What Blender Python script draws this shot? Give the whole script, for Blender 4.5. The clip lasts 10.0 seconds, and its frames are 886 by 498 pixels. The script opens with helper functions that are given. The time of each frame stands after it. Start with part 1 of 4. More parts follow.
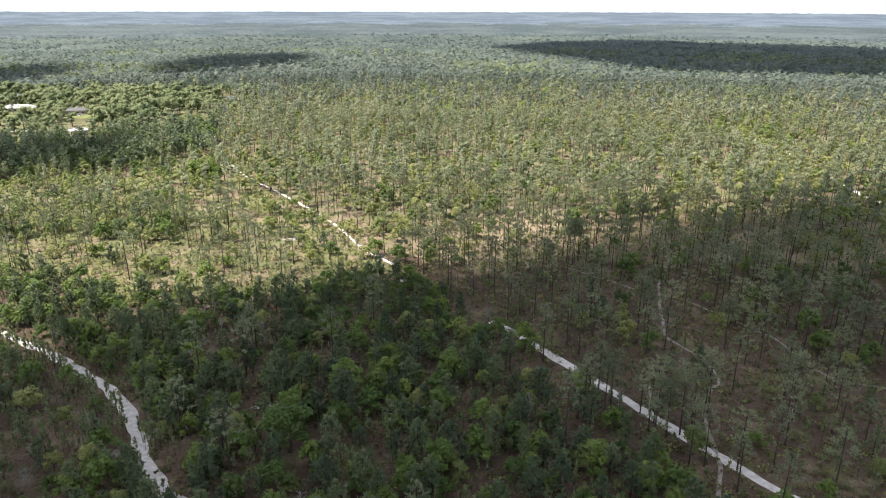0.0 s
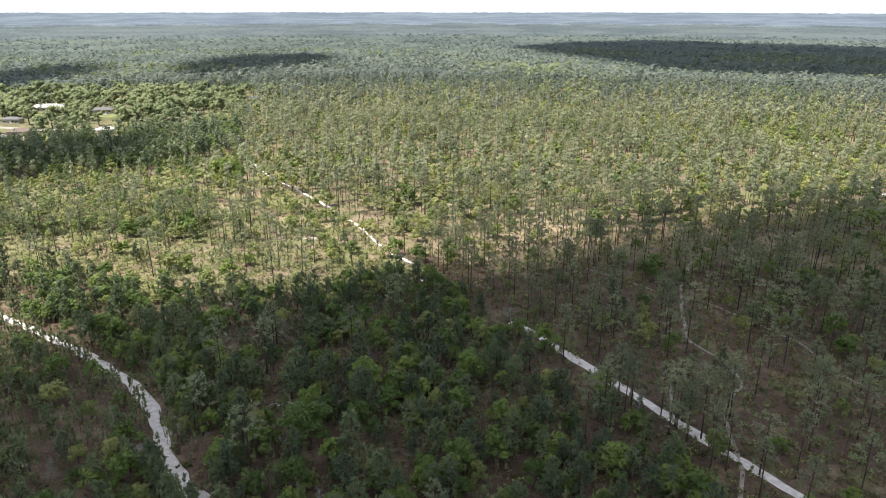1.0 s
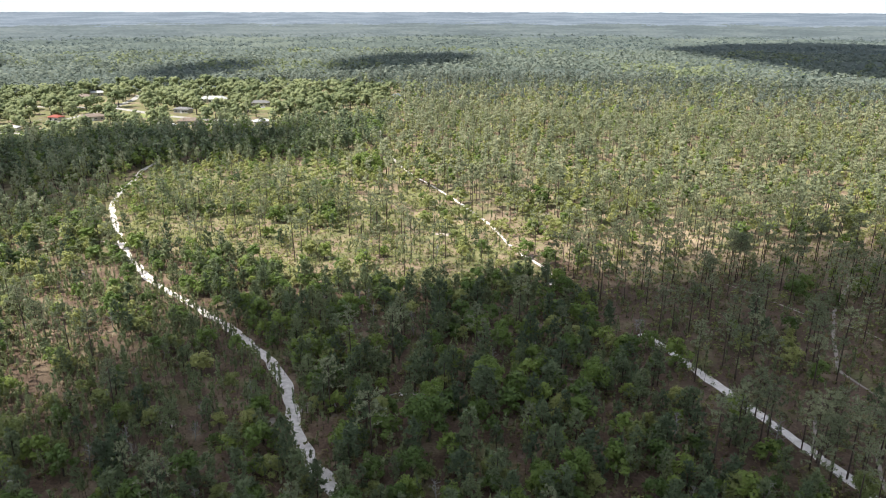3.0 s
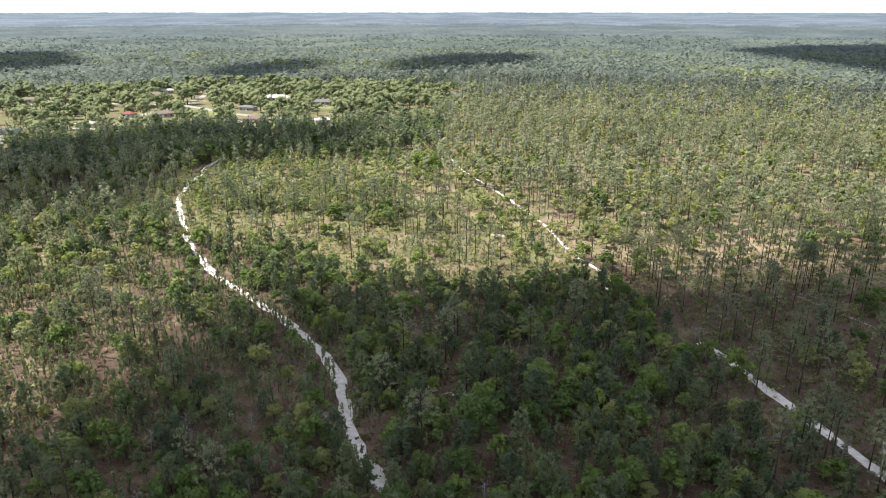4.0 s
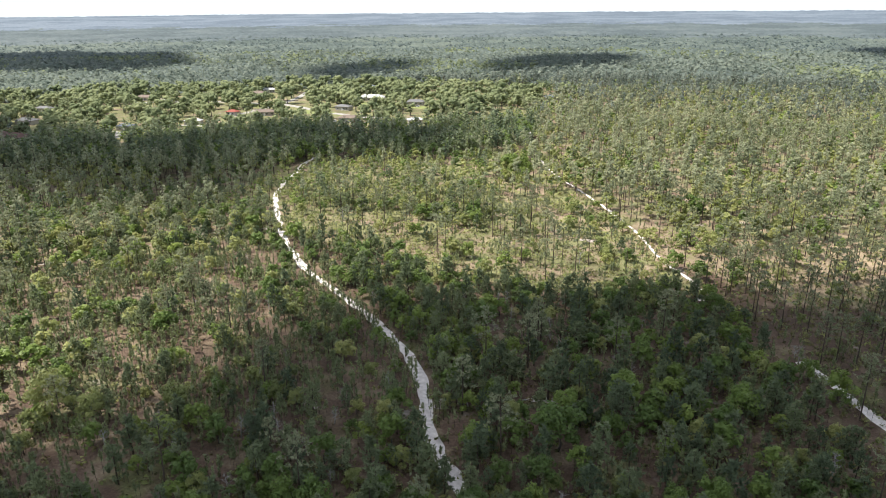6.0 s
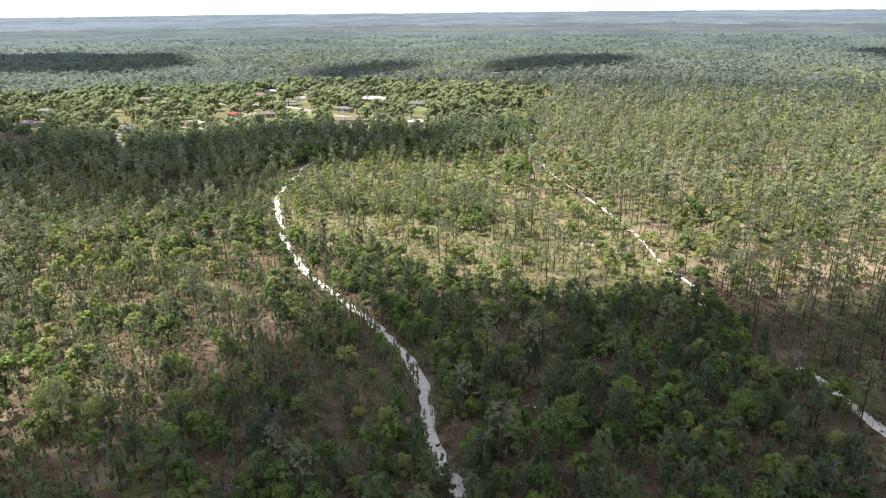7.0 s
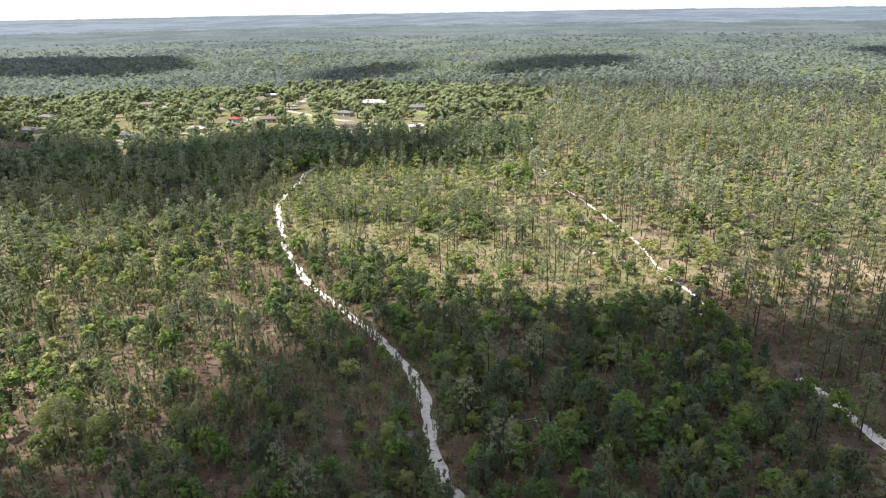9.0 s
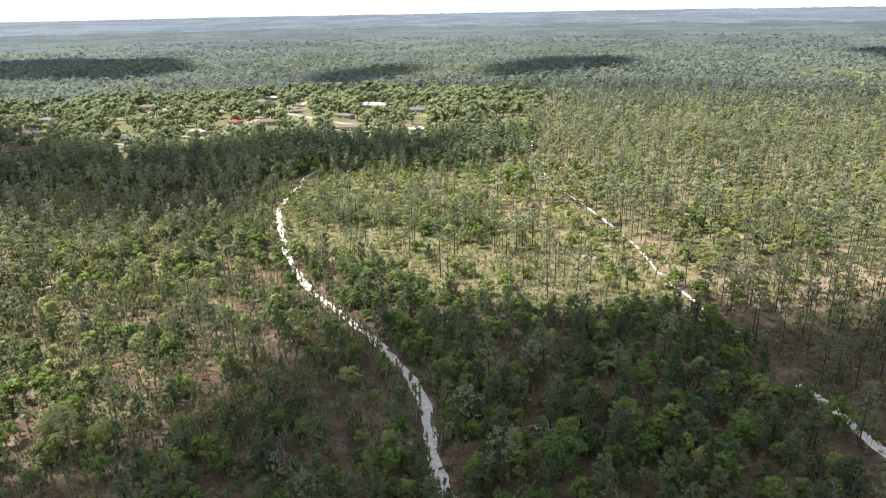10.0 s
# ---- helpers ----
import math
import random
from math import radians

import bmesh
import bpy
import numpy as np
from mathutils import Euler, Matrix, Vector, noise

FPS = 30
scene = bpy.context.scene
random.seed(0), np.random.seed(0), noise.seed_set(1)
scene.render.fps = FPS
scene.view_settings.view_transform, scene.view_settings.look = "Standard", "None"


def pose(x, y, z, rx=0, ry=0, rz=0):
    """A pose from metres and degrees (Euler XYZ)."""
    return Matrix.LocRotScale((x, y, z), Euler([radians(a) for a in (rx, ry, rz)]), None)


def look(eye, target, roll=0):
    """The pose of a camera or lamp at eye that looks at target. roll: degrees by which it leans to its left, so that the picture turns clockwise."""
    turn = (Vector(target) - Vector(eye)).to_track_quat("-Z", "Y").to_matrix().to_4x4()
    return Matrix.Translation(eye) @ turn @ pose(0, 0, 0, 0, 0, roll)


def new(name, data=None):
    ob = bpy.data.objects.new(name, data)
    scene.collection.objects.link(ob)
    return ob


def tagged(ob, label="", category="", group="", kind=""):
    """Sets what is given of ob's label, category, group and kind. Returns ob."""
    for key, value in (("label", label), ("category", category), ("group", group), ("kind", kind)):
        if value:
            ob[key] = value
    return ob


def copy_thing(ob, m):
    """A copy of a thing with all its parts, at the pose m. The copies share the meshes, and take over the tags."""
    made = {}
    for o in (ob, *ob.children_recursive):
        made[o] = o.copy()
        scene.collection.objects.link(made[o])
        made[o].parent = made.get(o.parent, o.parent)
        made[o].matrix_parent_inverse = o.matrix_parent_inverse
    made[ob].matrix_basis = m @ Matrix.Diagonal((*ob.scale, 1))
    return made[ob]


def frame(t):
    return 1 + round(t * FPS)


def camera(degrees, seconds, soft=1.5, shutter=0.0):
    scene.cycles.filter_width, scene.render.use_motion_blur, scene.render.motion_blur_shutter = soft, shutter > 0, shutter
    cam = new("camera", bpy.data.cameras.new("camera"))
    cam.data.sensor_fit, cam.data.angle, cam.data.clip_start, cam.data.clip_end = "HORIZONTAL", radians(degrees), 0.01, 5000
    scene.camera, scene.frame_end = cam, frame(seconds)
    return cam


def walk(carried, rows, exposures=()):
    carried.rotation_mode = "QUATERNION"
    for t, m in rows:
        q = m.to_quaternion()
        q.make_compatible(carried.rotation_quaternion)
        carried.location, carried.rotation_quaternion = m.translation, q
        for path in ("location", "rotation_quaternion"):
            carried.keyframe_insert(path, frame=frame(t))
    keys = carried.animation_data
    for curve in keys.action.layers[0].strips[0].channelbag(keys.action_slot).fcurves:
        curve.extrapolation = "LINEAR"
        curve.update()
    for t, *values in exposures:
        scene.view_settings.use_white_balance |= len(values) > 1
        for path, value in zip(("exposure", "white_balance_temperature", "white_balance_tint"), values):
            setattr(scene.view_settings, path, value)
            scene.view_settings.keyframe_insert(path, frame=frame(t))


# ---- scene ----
cam = camera(65.08, 10.0, soft=1.0)
# seconds, x, y, z, yaw, pitch, roll
PATH = [(0.0, 0.0, 0.0, 80.0, 0.0, -19.196, 0.148), (0.5, -0.02, -0.02, 79.94, 0.639, -19.186, 0.066),
        (1.0, -0.02, -0.05, 79.88, 1.765, -19.167, 0.047), (1.5, -0.14, -0.08, 79.88, 3.189, -19.15, 0.079),
        (2.0, -0.18, -0.07, 79.89, 5.996, -19.163, 0.093), (2.5, -0.16, -0.05, 79.93, 9.434, -19.183, 0.084),
        (3.0, -0.17, -0.01, 79.96, 13.061, -19.181, 0.101), (3.2, -0.17, 0.01, 79.97, 14.22, -19.18, 0.09),
        (4.3, -0.18, 0.09, 80.0, 19.54, -19.155, -0.02), (4.5, -0.18, 0.13, 80.02, 20.879, -19.15, -0.04),
        (5.0, -0.12, 0.27, 80.02, 24.06, -19.131, -0.085), (5.5, 0.08, 0.38, 80.15, 25.306, -19.131, -0.256),
        (7.0, 0.08, 0.46, 82.29, 25.623, -19.163, -0.592), (7.5, 0.08, 0.5, 83.17, 25.659, -19.196, -0.692),
        (8.0, 0.08, 0.54, 84.12, 25.682, -19.218, -0.787), (8.5, 0.09, 0.61, 85.04, 25.713, -19.222, -0.875),
        (9.0, 0.09, 0.69, 85.91, 25.736, -19.232, -0.97), (9.5, 0.1, 0.78, 86.76, 25.763, -19.216, -1.019),
        (10.0, 0.1, 0.82, 87.57, 25.765, -19.185, -1.053)]
walk(cam, [(t, pose(x, y, z, 90 + pitch, 0, yaw) @ pose(0, 0, 0, 0, 0, roll)) for t, x, y, z, yaw, pitch, roll in PATH],
     exposures=[(0.0, 1.0), (10.0, 1.0)])

# ---- sky, sun ----
SUN_EL, SUN_AZ = radians(60), radians(116)  # azimuth counted to the left of +y
TO_SUN = Vector((-math.sin(SUN_AZ) * math.cos(SUN_EL), math.cos(SUN_AZ) * math.cos(SUN_EL), math.sin(SUN_EL)))
world = bpy.data.worlds.new("sky")
world.use_nodes = True
scene.world = world
wn = world.node_tree.nodes
sky = wn.new("ShaderNodeTexSky")
sky.sky_type = "NISHITA"
sky.sun_disc = False
sky.sun_elevation, sky.sun_rotation = SUN_EL, -SUN_AZ
sky.dust_density, sky.air_density, sky.ozone_density = 1.0, 1.0, 2.0
# pale haze towards the skyline, all round
coords, split, band = wn.new("ShaderNodeTexCoord"), wn.new("ShaderNodeSeparateXYZ"), wn.new("ShaderNodeMapRange")
blend, tint = wn.new("ShaderNodeMix"), wn.new("ShaderNodeMix")
blend.data_type = tint.data_type = "RGBA"
wl = world.node_tree.links
wl.new(coords.outputs["Generated"], split.inputs[0])
wl.new(split.outputs["Z"], band.inputs["Value"])
band.interpolation_type = "SMOOTHSTEP"
band.inputs["From Min"].default_value, band.inputs["From Max"].default_value = 0.0, 0.2
band.inputs["To Min"].default_value, band.inputs["To Max"].default_value = 1.0, 0.0
wl.new(band.outputs[0], tint.inputs[0])
tint.inputs[6].default_value, tint.inputs[7].default_value = (3.5, 3.45, 3.2, 1), (3.8, 4.15, 4.4, 1)
cover = wn.new("ShaderNodeMath")
cover.operation = "MAXIMUM"
cover.inputs[1].default_value = 0.55
wl.new(band.outputs[0], cover.inputs[0])
wl.new(cover.outputs[0], blend.inputs[0])
wl.new(sky.outputs[0], blend.inputs[6])
wl.new(tint.outputs[2], blend.inputs[7])
wl.new(blend.outputs[2], wn["Background"].inputs["Color"])
wn["Background"].inputs["Strength"].default_value = 0.132
sun = new("sun", bpy.data.lights.new("sun", "SUN"))
sun.data.energy, sun.data.angle, sun.data.color = 4.45, radians(2.2), (1.0, 0.95, 0.86)
sun.matrix_world = look(TO_SUN * 2000, (0, 0, 0))


# ---- materials ----
def material(name, rough=0.8):
    m = bpy.data.materials.new(name)
    m.use_nodes = True
    b = m.node_tree.nodes["Principled BSDF"]
    b.inputs["Roughness"].default_value = rough
    b.inputs["Specular IOR Level"].default_value = 0.3
    return m, m.node_tree.nodes, m.node_tree.links, b


def ramp(nodes, stops):
    r = nodes.new("ShaderNodeValToRGB")
    while len(r.color_ramp.elements) < len(stops):
        r.color_ramp.elements.new(0.5)
    for e, (p, c) in zip(r.color_ramp.elements, stops):
        e.position, e.color = p, (*c, 1)
    return r


def noise_of(nodes, links, scale, detail=3.0, world_space=True):
    n = nodes.new("ShaderNodeTexNoise")
    n.inputs["Scale"].default_value, n.inputs["Detail"].default_value = scale, detail
    if world_space:
        g = nodes.new("ShaderNodeNewGeometry")
        links.new(g.outputs["Position"], n.inputs["Vector"])
    return n


def math_node(nodes, links, op, a, b):
    n = nodes.new("ShaderNodeMath")
    n.operation = op
    for socket, value in zip(n.inputs, (a, b)):
        if isinstance(value, (int, float)):
            socket.default_value = value
        else:
            links.new(value, socket)
    return n.outputs[0]


def mix_colour(nodes, links, fac, a, b, blend="MIX"):
    n = nodes.new("ShaderNodeMix")
    n.data_type, n.blend_type = "RGBA", blend
    for socket, value in ((n.inputs[0], fac), (n.inputs[6], a), (n.inputs[7], b)):
        if isinstance(value, tuple):
            socket.default_value = (*value, 1)
        elif isinstance(value, (int, float)):
            socket.default_value = value
        else:
            links.new(value, socket)
    return n.outputs[2]


def foliage(name, stops, through_light=0.3, rough=0.45, gloss=0.3):
    """Leaves: one tone for a tree, a smaller one for a leaf; light shines through them."""
    m, n, l, b = material(name, rough)
    b.inputs["Specular IOR Level"].default_value = gloss
    tree, leaf, ob = n.new("ShaderNodeAttribute"), n.new("ShaderNodeAttribute"), n.new("ShaderNodeObjectInfo")
    tree.attribute_name, leaf.attribute_name = "tree_tone", "leaf_tone"
    tone = math_node(n, l, "FRACT", math_node(n, l, "ADD", tree.outputs["Fac"], ob.outputs["Random"]), 0)
    leafy = math_node(n, l, "MULTIPLY", math_node(n, l, "SUBTRACT", leaf.outputs["Fac"], 0.5), 0.16)
    stand, spray = noise_of(n, l, 0.02, 2.0), noise_of(n, l, 1.6, 2.0)
    leafy = math_node(n, l, "ADD", leafy, math_node(n, l, "MULTIPLY", math_node(n, l, "SUBTRACT", spray.outputs["Fac"], 0.5), 0.3))
    patch = math_node(n, l, "MULTIPLY", math_node(n, l, "SUBTRACT", stand.outputs["Fac"], 0.5), 1.1)
    value = math_node(n, l, "ADD", math_node(n, l, "ADD", math_node(n, l, "MULTIPLY", tone, 0.8), leafy), math_node(n, l, "ADD", patch, 0.1))
    r = ramp(n, stops)
    l.new(value, r.inputs[0])
    l.new(r.outputs[0], b.inputs["Base Color"])
    bump = n.new("ShaderNodeBump")
    bump.inputs["Strength"].default_value, bump.inputs["Distance"].default_value = 0.25, 0.3
    l.new(spray.outputs["Fac"], bump.inputs["Height"])
    l.new(bump.outputs[0], b.inputs["Normal"])
    tl, mx = n.new("ShaderNodeBsdfTranslucent"), n.new("ShaderNodeMixShader")
    l.new(r.outputs[0], tl.inputs["Color"])
    mx.inputs[0].default_value = through_light
    l.new(b.outputs[0], mx.inputs[1])
    l.new(tl.outputs[0], mx.inputs[2])
    l.new(mx.outputs[0], n["Material Output"].inputs["Surface"])
    return m


PINE = foliage("pine_needles", [(0.0, (0.162, 0.190, 0.108)), (0.35, (0.226, 0.252, 0.148)), (0.7, (0.296, 0.316, 0.188)), (1.0, (0.370, 0.382, 0.230))], 0.4)
SAND_PINE = foliage("sand_pine_needles", [(0.0, (0.090, 0.124, 0.070)), (0.4, (0.138, 0.176, 0.092)), (0.75, (0.190, 0.228, 0.116)), (1.0, (0.245, 0.278, 0.142))], 0.38)
YOUNG = foliage("young_pine_needles", [(0.0, (0.145, 0.182, 0.082)), (0.5, (0.205, 0.240, 0.112)), (1.0, (0.270, 0.295, 0.145))], 0.36)
OAK = foliage("oak_leaves", [(0.0, (0.085, 0.135, 0.036)), (0.4, (0.135, 0.198, 0.048)), (0.75, (0.195, 0.262, 0.062)), (1.0, (0.262, 0.318, 0.080))], 0.38)
SPRING = foliage("spring_leaves", [(0.0, (0.190, 0.225, 0.078)), (0.5, (0.285, 0.312, 0.110)), (1.0, (0.375, 0.380, 0.140))], 0.4)
SCRUB = foliage("scrub_leaves", [(0.0, (0.085, 0.095, 0.034)), (0.45, (0.138, 0.142, 0.052)), (0.8, (0.190, 0.175, 0.068)), (1.0, (0.185, 0.122, 0.066))], 0.3)
GRASS = foliage("dry_wiregrass", [(0.0, (0.18, 0.135, 0.08)), (0.5, (0.26, 0.21, 0.125)), (1.0, (0.25, 0.25, 0.10))], 0.2)


def bark_material(name, a, b_col):
    m, n, l, b = material(name, 0.9)
    t = noise_of(n, l, 3.0)
    r = ramp(n, [(0.3, a), (0.7, b_col)])
    l.new(t.outputs["Fac"], r.inputs[0])
    l.new(r.outputs[0], b.inputs["Base Color"])
    return m


BARK = bark_material("pine_bark", (0.045, 0.033, 0.026), (0.095, 0.072, 0.056))
OAK_BARK = bark_material("oak_bark", (0.06, 0.052, 0.045), (0.13, 0.115, 0.10))
DEAD = bark_material("weathered_grey_wood", (0.22, 0.21, 0.20), (0.42, 0.40, 0.38))


def ground_material():
    m, n, l, b = material("forest_floor", 0.95)
    big, mid, fine = noise_of(n, l, 0.022, 4.0), noise_of(n, l, 0.16, 5.0), noise_of(n, l, 1.7, 5.0)
    litter = ramp(n, [(0.25, (0.066, 0.042, 0.030)), (0.5, (0.108, 0.072, 0.052)), (0.75, (0.160, 0.112, 0.080))])
    l.new(fine.outputs["Fac"], litter.inputs[0])
    straw = ramp(n, [(0.3, (0.175, 0.132, 0.086)), (0.7, (0.30, 0.235, 0.162))])
    l.new(fine.outputs["Fac"], straw.inputs[0])
    green = ramp(n, [(0.3, (0.098, 0.112, 0.044)), (0.7, (0.190, 0.200, 0.082))])
    l.new(fine.outputs["Fac"], green.inputs[0])
    sand = ramp(n, [(0.3, (0.25, 0.21, 0.185)), (0.7, (0.36, 0.32, 0.29))])
    l.new(fine.outputs["Fac"], sand.inputs[0])
    cover = n.new("ShaderNodeAttribute")
    cover.attribute_name = "straw"
    f1 = ramp(n, [(0.42, (0, 0, 0)), (0.62, (1, 1, 1))])
    l.new(math_node(n, l, "ADD", mid.outputs["Fac"], math_node(n, l, "MULTIPLY", math_node(n, l, "SUBTRACT", cover.outputs["Fac"], 0.4), 0.3)), f1.inputs[0])
    growth = n.new("ShaderNodeAttribute")
    growth.attribute_name = "fresh"
    f2 = ramp(n, [(0.50, (0, 0, 0)), (0.64, (0.8, 0.8, 0.8))])
    l.new(math_node(n, l, "ADD", noise_of(n, l, 0.09, 5.0).outputs["Fac"], math_node(n, l, "MULTIPLY", math_node(n, l, "SUBTRACT", growth.outputs["Fac"], 0.4), 0.22)), f2.inputs[0])
    f3 = ramp(n, [(0.66, (0, 0, 0)), (0.74, (0.8, 0.8, 0.8))])
    l.new(noise_of(n, l, 0.11, 6.0).outputs["Fac"], f3.inputs[0])
    f4 = ramp(n, [(0.35, (0.75, 0.75, 0.75)), (0.65, (1.2, 1.2, 1.2))])
    l.new(big.outputs["Fac"], f4.inputs[0])
    c = mix_colour(n, l, f1.outputs[0], litter.outputs[0], straw.outputs[0])
    c = mix_colour(n, l, f2.outputs[0], c, green.outputs[0])
    c = mix_colour(n, l, f3.outputs[0], c, sand.outputs[0])
    c = mix_colour(n, l, 1.0, c, f4.outputs[0], "MULTIPLY")
    l.new(c, b.inputs["Base Color"])
    bump = n.new("ShaderNodeBump")
    bump.inputs["Strength"].default_value, bump.inputs["Distance"].default_value = 0.6, 0.3
    l.new(fine.outputs["Fac"], bump.inputs["Height"])
    l.new(bump.outputs[0], b.inputs["Normal"])
    return m


def plain(name, a, b_col, scale=2.0, rough=0.8, bump_by=0.0):
    m, n, l, b = material(name, rough)
    t = noise_of(n, l, scale, 5.0)
    r = ramp(n, [(0.3, a), (0.7, b_col)])
    l.new(t.outputs["Fac"], r.inputs[0])
    l.new(r.outputs[0], b.inputs["Base Color"])
    if bump_by:
        bump = n.new("ShaderNodeBump")
        bump.inputs["Strength"].default_value, bump.inputs["Distance"].default_value = 0.5, bump_by
        l.new(t.outputs["Fac"], bump.inputs["Height"])
        l.new(bump.outputs[0], b.inputs["Normal"])
    return m


FLOOR = ground_material()
SAND = plain("white_sand", (0.58, 0.53, 0.505), (0.84, 0.785, 0.76), 0.9, 0.95, 0.03)
TRACK = plain("trodden_sand", (0.24, 0.20, 0.175), (0.44, 0.39, 0.355), 0.7, 0.95, 0.05)
CLOUD = plain("cloud_vapour", (0.85, 0.86, 0.88), (0.92, 0.92, 0.92), 0.01, 1.0)
def hazed_woods_material(name, dark, middle, light):
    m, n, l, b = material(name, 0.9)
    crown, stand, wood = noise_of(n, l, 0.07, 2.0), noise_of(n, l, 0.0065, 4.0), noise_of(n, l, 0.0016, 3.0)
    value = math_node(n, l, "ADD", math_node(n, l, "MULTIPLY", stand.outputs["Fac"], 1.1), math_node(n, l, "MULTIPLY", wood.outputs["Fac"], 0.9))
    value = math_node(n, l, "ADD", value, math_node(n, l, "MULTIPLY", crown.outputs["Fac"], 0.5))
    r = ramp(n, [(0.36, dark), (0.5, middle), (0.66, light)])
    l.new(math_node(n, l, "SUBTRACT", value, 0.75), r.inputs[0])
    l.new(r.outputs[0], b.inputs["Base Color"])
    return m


# distance haze is put into these base colours, bluer farther out
HAZED_WOODS = hazed_woods_material("hazed_far_woods", (0.054, 0.072, 0.064), (0.072, 0.092, 0.080), (0.094, 0.114, 0.094))
HAZED_FARTHER_WOODS = hazed_woods_material("hazed_farther_woods", (0.054, 0.071, 0.076), (0.069, 0.088, 0.093), (0.090, 0.109, 0.110))
HAZED_SKYLINE = hazed_woods_material("hazed_skyline_woods", (0.078, 0.100, 0.128), (0.098, 0.124, 0.155), (0.124, 0.151, 0.184))
# far pine needles with blue-grey haze mixed into the leaf colour
HAZED_PINE = foliage("hazed_pine_needles", [(0.0, (0.130, 0.162, 0.138)), (0.5, (0.182, 0.213, 0.178)), (1.0, (0.236, 0.266, 0.216))], 0.38, 0.9, 0.1)
HAZED_FARTHER_PINE = foliage("hazed_farther_pine_needles", [(0.0, (0.128, 0.160, 0.158)), (0.5, (0.160, 0.194, 0.186)), (1.0, (0.194, 0.226, 0.208))], 0.38, 0.9, 0.1)
YARD_OAK = foliage("yard_oak_leaves", [(0.0, (0.185, 0.228, 0.120)), (0.5, (0.262, 0.300, 0.158)), (1.0, (0.340, 0.370, 0.198))], 0.45, 0.8, 0.15)
# far oak leaves, greyed by haze in the base colour
HAZED_OAK = foliage("hazed_oak_leaves", [(0.0, (0.150, 0.185, 0.110)), (0.5, (0.205, 0.238, 0.135)), (1.0, (0.265, 0.290, 0.155))], 0.38, 0.8, 0.15)


# ---- mesh helpers ----
def mesh_of(name, verts, tris, mats, index=None, tree_tone=None, leaf_tone=None):
    verts, tris = np.asarray(verts, np.float32), np.asarray(tris, np.int32)
    me = bpy.data.meshes.new(name)
    me.vertices.add(len(verts))
    me.vertices.foreach_set("co", verts.ravel())
    me.loops.add(tris.size)
    me.loops.foreach_set("vertex_index", tris.ravel())
    me.polygons.add(len(tris))
    me.polygons.foreach_set("loop_start", np.arange(0, tris.size, 3, dtype=np.int32))
    for m in mats:
        me.materials.append(m)
    if index is not None:
        me.polygons.foreach_set("material_index", np.asarray(index, np.int32))
    for key, values in (("tree_tone", tree_tone), ("leaf_tone", leaf_tone)):
        if values is not None:
            me.attributes.new(key, "FLOAT", "POINT").data.foreach_set("value", np.asarray(values, np.float32))
    me.polygons.foreach_set("use_smooth", np.full(len(tris), leaf_tone is not None))
    me.update(calc_edges=True)
    return me


def from_bm(name, bm, mats):
    me = bpy.data.meshes.new(name)
    bm.to_mesh(me)
    bm.free()
    for m in mats:
        me.materials.append(m)
    return me


def part(name, bm, material_, parent, label=""):
    ob = new(name, from_bm(name, bm, [material_]))
    ob.parent = parent
    return tagged(ob, label)


def unit(v):
    return v / np.maximum(np.linalg.norm(v, axis=-1, keepdims=True), 1e-9)


def limb(points, radii, sides=5):
    """A tapered, bent tube through the points, closed at its tip."""
    points = np.asarray(points, float)
    axis = unit(np.gradient(points, axis=0))
    side = unit(np.cross(axis, (0.31, 0.17, 0.93) if abs(axis[0][2]) < 0.9 else (1.0, 0.2, 0.0)))
    other = np.cross(axis, side)
    a = np.arange(sides) * 2 * np.pi / sides
    ring = points[:, None] + np.asarray(radii)[:, None, None] * (np.cos(a)[None, :, None] * side[:, None] + np.sin(a)[None, :, None] * other[:, None])
    tris = []
    for i in range(len(points) - 1):
        for k in range(sides):
            p, q = i * sides + k, i * sides + (k + 1) % sides
            tris += [(p, q, q + sides), (p, q + sides, p + sides)]
    top = (len(points) - 1) * sides
    tris += [(top, top + k, top + k + 1) for k in range(1, sides - 1)]
    return ring.reshape(-1, 3), np.array(tris)


def joined(pieces):
    vs, ts, off = [], [], 0
    for v, t in pieces:
        vs.append(v)
        ts.append(t + off)
        off += len(v)
    return np.concatenate(vs), np.concatenate(ts)


def needles(centres, out, length, width, count, rng):
    """Tufts of pine needles: count pointed blades spread round each centre, leaning outwards."""
    c = np.repeat(centres, count, axis=0)
    d = unit(rng.normal(size=c.shape) + np.repeat(out, count, axis=0) * 0.8 + (0, 0, 0.35))
    s = unit(np.cross(d, rng.normal(size=c.shape) * 0.3 + np.repeat(out, count, axis=0) * 0.35 + (0, 0, 1)))
    ln = length * rng.uniform(0.7, 1.3, (len(c), 1))
    w = width * rng.uniform(0.7, 1.3, (len(c), 1))
    v = np.stack([c - s * w - d * ln * 0.25, c + s * w - d * ln * 0.25, c + d * ln], axis=1)
    return v.reshape(-1, 3), np.arange(len(c) * 3).reshape(-1, 3)


def leaves(centres, out, size, rng, loose=0.6, up=0.75):
    """Sprays of leaves: small pointed blades that face outwards and up, each at its own tilt."""
    nrm = unit(out + rng.normal(size=centres.shape) * loose + (0, 0, up))
    u = unit(np.cross(nrm, rng.normal(size=centres.shape)))
    w = np.cross(nrm, u)
    s = size * rng.uniform(0.6, 1.35, (len(centres), 1))
    v = np.stack([centres - u * s, centres + u * s * 0.6 - w * s * 0.8, centres + u * s * 0.6 + w * s * 0.8], axis=1)
    return v.reshape(-1, 3), np.arange(len(centres) * 3).reshape(-1, 3)


